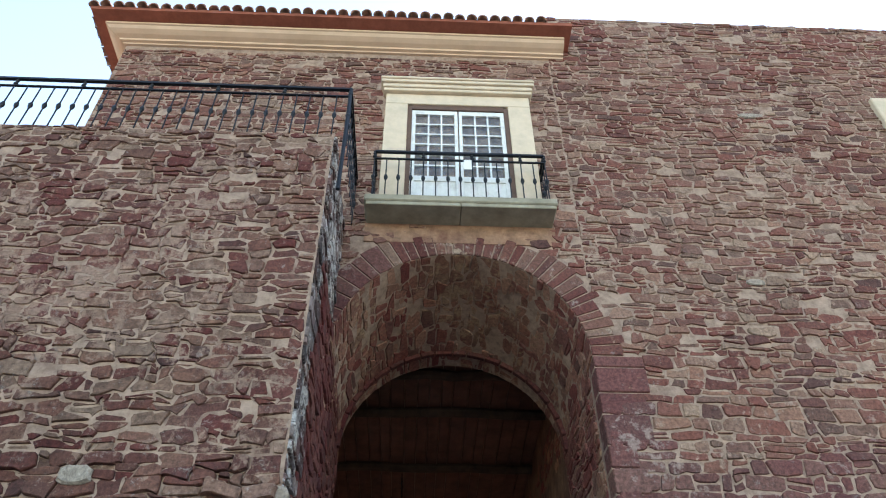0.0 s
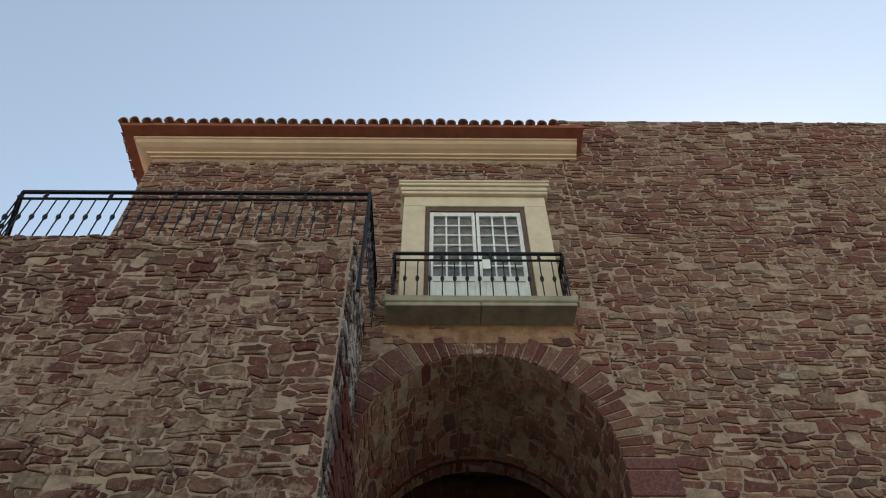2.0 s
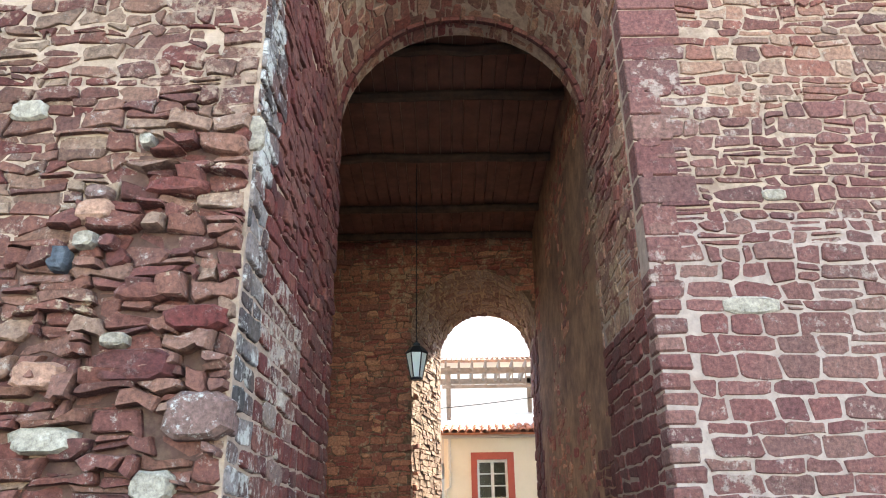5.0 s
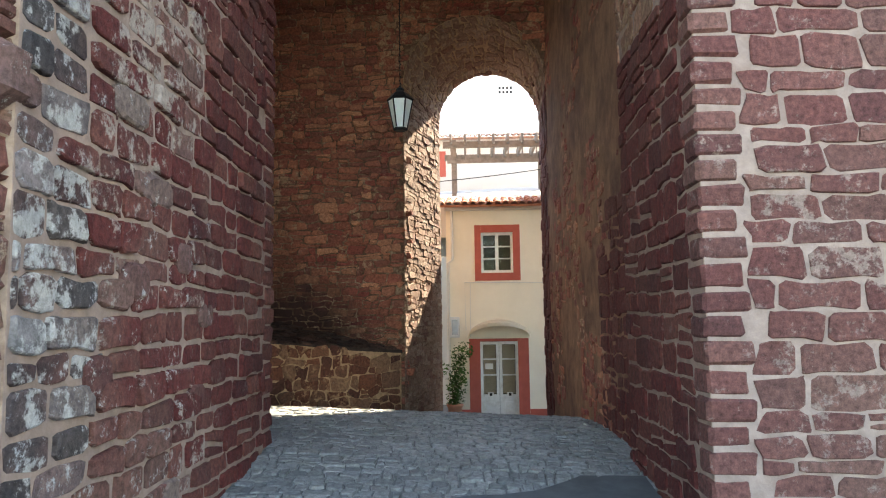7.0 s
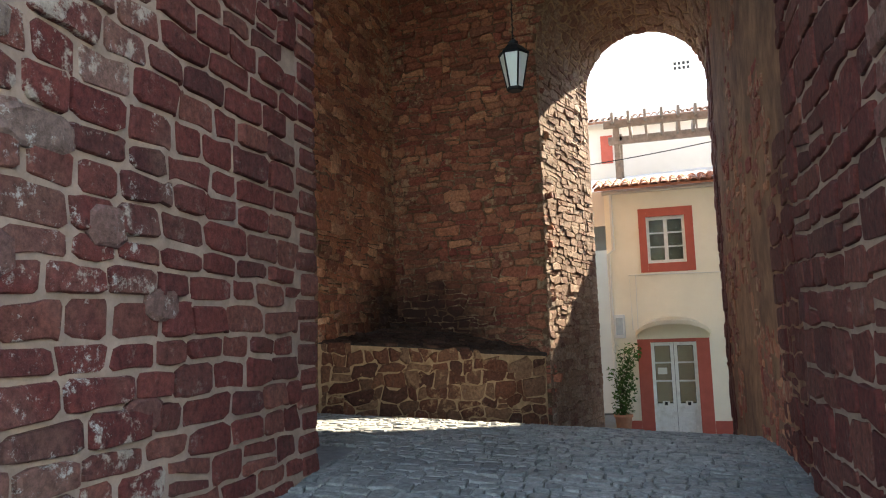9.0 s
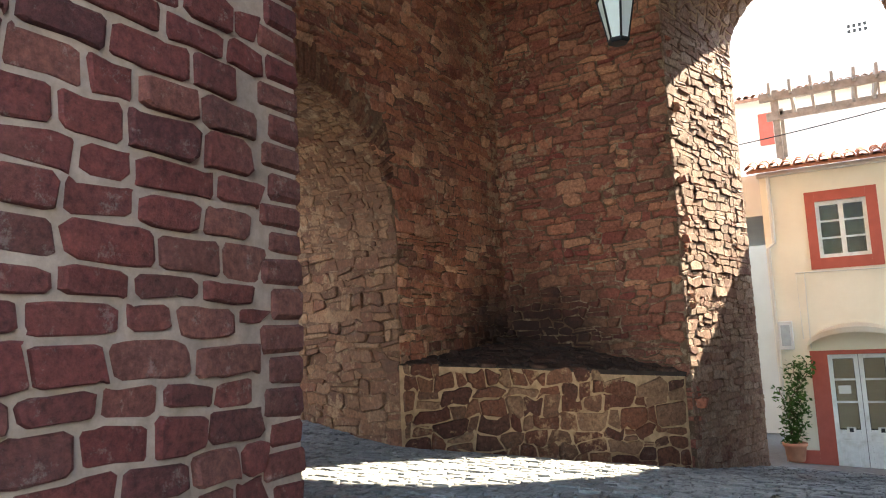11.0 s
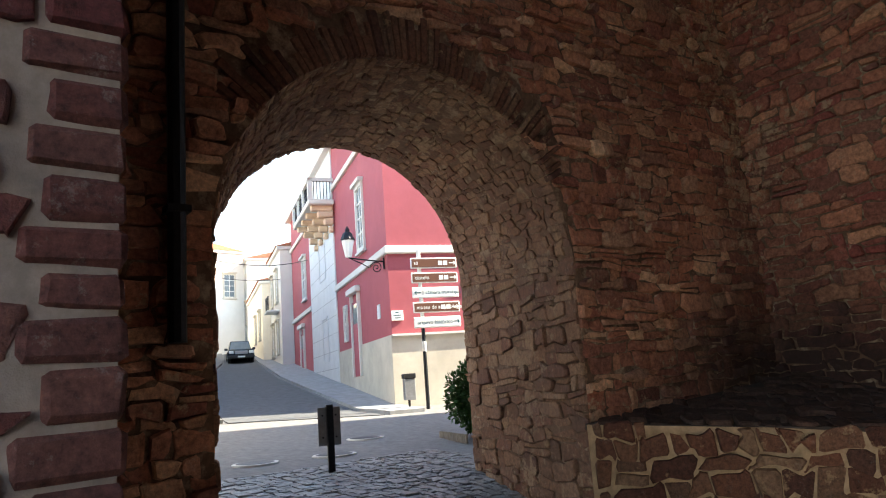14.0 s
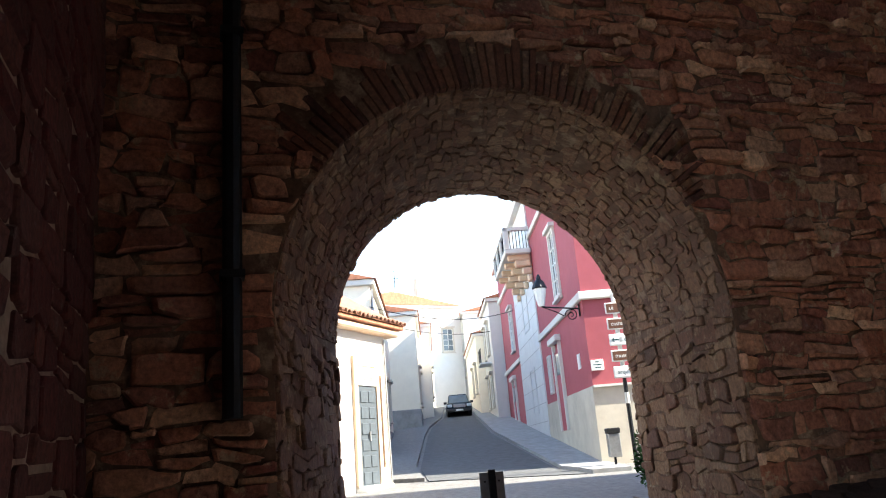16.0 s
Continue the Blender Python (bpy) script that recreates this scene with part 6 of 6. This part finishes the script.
boxed("timber_strip", (0.5, 0.58, 0.1, 0.12, 1.5, 4.1), M["wood"], lh)
boxed("cornice", (-0.4, 9.0, -6.4, 0.35, 5.3, 5.5), M["cream"], lh, "", 0.05)
boxed("cornice", (-0.5, 9.0, -6.5, 0.45, 5.5, 5.62), M["tile"], lh, "red clay eave", 0.03)
lroof = link_mesh("roof", [(-0.55, 0.5, 5.63), (9, 0.5, 5.63), (9, -3, 7.9), (0.6, -3, 7.9), (-0.55, -6.5, 5.63), (9, -6.5, 5.63)], [(0, 1, 2, 3), (0, 3, 4), (3, 2, 5, 4)], M["tile"], lh, "clay tile roof")
lay_tiles(lroof, pose(9, 0.55, 5.63, 0, 0, 180), 40, 0.24, 4, 0.17)
boxed("wall_notice", (2.9, 3.6, 0.0, 0.03, 2.6, 3.4), M["sign_white"], lh)
bm = bmesh.new()
tube(bm, [(0.1, 0.05, 5.2), (0.1, 0.05, 3.2), (0.05, 0.05, 0.8)], 0.03, 6)
part("downpipe", bm, M["steel"], lh)


def street_house(u0, u1, v0, v1, z0, z1, wall, label, wins, roof="tile", balcony_at=None, turn=0.0):
    t = street_thing("street_house", u0, v0 if v0 > 0 else v1, 0, label, "house", "houses along the street", turn)
    L = u1 - u0
    yy = (-(v1 - v0), 0.0) if v0 > 0 else (0.0, v1 - v0)
    boxed("wall", (0, L, yy[0], yy[1], z0, z1), M[wall], t)
    boxed("cornice", (-0.15, L + 0.15, yy[0] - 0.2, yy[1] + 0.2, z1, z1 + 0.25), M["white_wall"], t, bevel=0.03)
    zm = (yy[0] + yy[1]) / 2
    link_mesh("roof", [(-0.2, yy[0] - 0.3, z1 + 0.25), (L + 0.2, yy[0] - 0.3, z1 + 0.25), (L + 0.2, zm, z1 + 1.6), (-0.2, zm, z1 + 1.6), (-0.2, yy[1] + 0.3, z1 + 0.25), (L + 0.2, yy[1] + 0.3, z1 + 0.25)],
              [(0, 1, 2, 3), (3, 2, 5, 4), (0, 3, 4), (1, 5, 2)], M[roof], t)
    face = Matrix() if v0 > 0 else pose(0, 0, 0, 0, 0, 180)
    for cx, za, zb, w in wins:
        facade_window(t, face, cx if v0 > 0 else -cx, za, zb, w, 0.12, (2, 4), "plinth_wall", True)
    if balcony_at:
        x, z = balcony_at
        s = 1 if v0 > 0 else -1
        b = boxed("balcony", (x, x + 2.2, min(0, s * 0.8), max(0, s * 0.8), z, z + 0.12), M["pale_grey"], t)
        for k in range(12):
            boxed("iron_bar", (x + 0.1 + k * 0.18, x + 0.13 + k * 0.18, min(s * 0.7, s * 0.73), max(s * 0.7, s * 0.73), z + 0.12, z + 1.0), M["iron"], b)
        boxed("rail", (x, x + 2.2, min(s * 0.68, s * 0.76), max(s * 0.68, s * 0.76), z + 1.0, z + 1.06), M["iron"], b)
    return t


street_house(39.2, 46, 3.6, 14, 1, 11.2, "white_wall", "white terraced house with small iron balcony", [(2, 4.5, 6.5, 1.0), (5, 4.5, 6.5, 1.0), (2, 8, 10, 1.0), (5, 8, 10, 1.0)], balcony_at=(1.0, 7.2))
street_house(46.2, 60, 3.0, 14, 1, 10.0, "yellow_wall", "pale cream terraced house", [(2, 6, 8, 1.0), (6, 6, 8, 1.0)])
corner = street_house(20.5, 33, -13, -2.9, 0.5, 8.6, "yellow_wall", "white terraced house with grey plinth", [(3, 3.2, 5.0, 1.0), (7, 3.4, 5.2, 1.0), (10, 3.6, 5.4, 1.0)], "tile")
boxed("plinth", (-0.04, 12.5, -0.04, 9.9, 0.5, 3.0), M["paving"], corner, "grey painted plinth")
cdoor = boxed("door", (1.0, 2.1, -0.06, -0.041, 1.6, 4.2), M["wood"], corner, "dark timber door")
boxed("door_surround", (0.8, 0.999, -0.1, 0.0, 1.6, 4.4), M["plinth_wall"], cdoor)
boxed("door_surround", (2.101, 2.3, -0.1, 0.0, 1.6, 4.4), M["plinth_wall"], cdoor)
facade_window(corner, RW, 2.2, 5.0, 6.8, 1.0, 0.14, (2, 3), "plinth_wall", True)
bm = bmesh.new()
tube(bm, [(0.2, -0.06, 8.5), (0.2, -0.06, 2.0)], 0.05, 6)
part("downpipe", bm, M["steel"], corner)
cream_house = street_house(36.5, 46, -13, -1.35, 0.5, 10.2, "yellow_wall", "cream terraced house with a bare sunlit gable", [(2, 5.0, 7.0, 1.0), (6, 5.0, 7.0, 1.0)])
boxed("plinth", (-0.05, 9.5, -0.04, 11, 0.5, 4.4), M["paving"], cream_house, "grey painted plinth")
street_house(46.2, 62, -13, -0.5, 0.5, 11.0, "white_wall", "white terraced house with plain front", [(2, 6, 8, 1.0), (6, 6, 8, 1.0)])
end = street_house(64, 74, 3.2, 16, 2, 15.0, "white_wall", "white house closing the street", [(2, 9, 11, 1.2)])
end2 = street_house(66, 76, -12, 3.0, 2, 16.0, "white_wall", "tall white house at the street's bend", [(2, 9, 11, 1.2)], turn=25.0)
boxed("chimney", (1, 1.8, 3.4, 4.2, 16.2, 19.4), M["plinth_wall"], end2)
for cx, za in ((1.6, 11.6), (4.4, 11.6)):
    facade_window(end2, RW, cx, za, za + 2.2, 1.1, 0.15, (2, 4), "plinth_wall", True)
boxed("corner_strip", (-0.08, 0.0, 5.9, 6.4, 2, 16.0), M["plinth_wall"], end2)
bm = bmesh.new()
tube(bm, [(1.4, 6.5, 17.0), (1.4, 6.5, 20.2)], 0.05, 5)
tube(bm, [(1.4, 6.0, 19.4), (1.4, 7.0, 19.4)], 0.04, 5)
part("aerial", bm, M["iron"], end2, "dark roof aerial")
# out of view; placed so its shadow covers the ground beyond the arch
shade_house = street_thing("shade_house", 0.5, 7.5, 0, "unseen plain white house that shades the forecourt", "house")
boxed("wall", (0.0, 8.3, -9.0, 0.0, -1, 9.6), M["white_wall"], shade_house)
boxed("roof_slab", (-0.2, 8.5, -9.2, 0.2, 9.601, 9.8), M["tile"], shade_house)


# ---- parked car, facing down the street ----
def car():
    u, v = 45.0, 1.35
    t = street_thing("car", u, v, street_z(u, v), "dark pickup-style car seen head-on", "car")
    M["car_paint"] = plain_mat("dark blue-grey car paint", (0.03, 0.045, 0.055), 0.25, 0.3, vary=0.05, relief=0)
    bm = bmesh.new()
    box(bm, 0.05, 4.7, -0.9, 0.9, 0.45, 1.05, 0.1)
    part("body", bm, M["car_paint"], t, "", True)
    bm = bmesh.new()
    for vtx in box(bm, 1.4, 3.6, -0.8, 0.8, 1.0, 1.75, 0.06):
        k = (vtx.co.z - 1.0) / 0.75
        vtx.co.y *= 1 - 0.16 * k
        if vtx.co.x < 2.0:
            vtx.co.x += 0.55 * k
    part("cabin", bm, M["car_paint"], t)
    link_mesh("windscreen", [(1.38, -0.74, 1.06), (1.38, 0.74, 1.06), (1.86, 0.62, 1.68), (1.86, -0.62, 1.68), (1.4, -0.74, 1.05), (1.4, 0.74, 1.05), (1.88, 0.62, 1.67), (1.88, -0.62, 1.67)], [(0, 1, 2, 3), (7, 6, 5, 4), (0, 4, 5, 1), (2, 6, 7, 3)], M["window_far"], t, "reflecting windscreen")
    bm = bmesh.new()
    box(bm, -0.1, 0.12, -0.92, 0.92, 0.36, 0.62, 0.06)
    part("bumper", bm, M["black_plastic"], t)
    boxed("grille", (0.0, 0.06, -0.45, 0.45, 0.68, 0.92), M["steel"], t, "chromed grille", 0.02)
    boxed("number_plate", (-0.12, -0.095, -0.26, 0.26, 0.44, 0.55), M["sign_white"], t)
    for s in (-1, 1):
        boxed("headlight", (0.0, 0.08, s * 0.7 - 0.17, s * 0.7 + 0.17, 0.72, 0.92), M["sign_white"], t, "pale headlight", 0.03)
        boxed("mirror", (1.45, 1.6, s * 0.98 - 0.12, s * 0.98 + 0.12, 1.05, 1.22), M["black_plastic"], t, "", 0.03)
        for x in (0.9, 3.8):
            bm = bmesh.new()
            lathe(bm, [(0.3, -0.11), (0.36, -0.08), (0.36, 0.08), (0.3, 0.11)], 18, pose(x, s * 0.8, 0.35, 90))
            w = part("tyre", bm, M["black_plastic"], t)
            bm = bmesh.new()
            lathe(bm, [(0.2, -0.12), (0.21, 0.0), (0.2, 0.12)], 12, pose(x, s * 0.8, 0.35, 90))
            part("rim", bm, M["steel"], w)


car()

# cables over the street
for k, (a, b, sag) in enumerate((((20.0, -2.9, 7.6), (31.0, 4.2, 9.0), 0.5), ((34.0, -2.8, 9.2), (40.0, 4.2, 9.4), 0.4), ((14.4, -2.1, 5.1), (21.0, -2.9, 6.8), 0.2))):
    bm = bmesh.new()
    pa, pb = STREET @ Vector((a[0], -a[1], a[2])), STREET @ Vector((b[0], -b[1], b[2]))
    tube(bm, [pa.lerp(pb, i / 12) - Vector((0, 0, sag * 4 * (i / 12) * (1 - i / 12))) for i in range(13)], 0.02, 5)
    tagged(part("overhead_cable", bm, M["black_plastic"]), "thin black cable slung between house fronts", "cable", "cables over the street")
bm = bmesh.new()
tube(bm, [Vector((-2, 25.2, 5.6)).lerp(Vector((5, 25.2, 6.3)), i / 10) - Vector((0, 0, 0.12 * 4 * (i / 10) * (1 - i / 10))) for i in range(11)], 0.014, 5)
tagged(part("overhead_cable", bm, M["black_plastic"]), "thin black cable above the tiled roof", "cable")
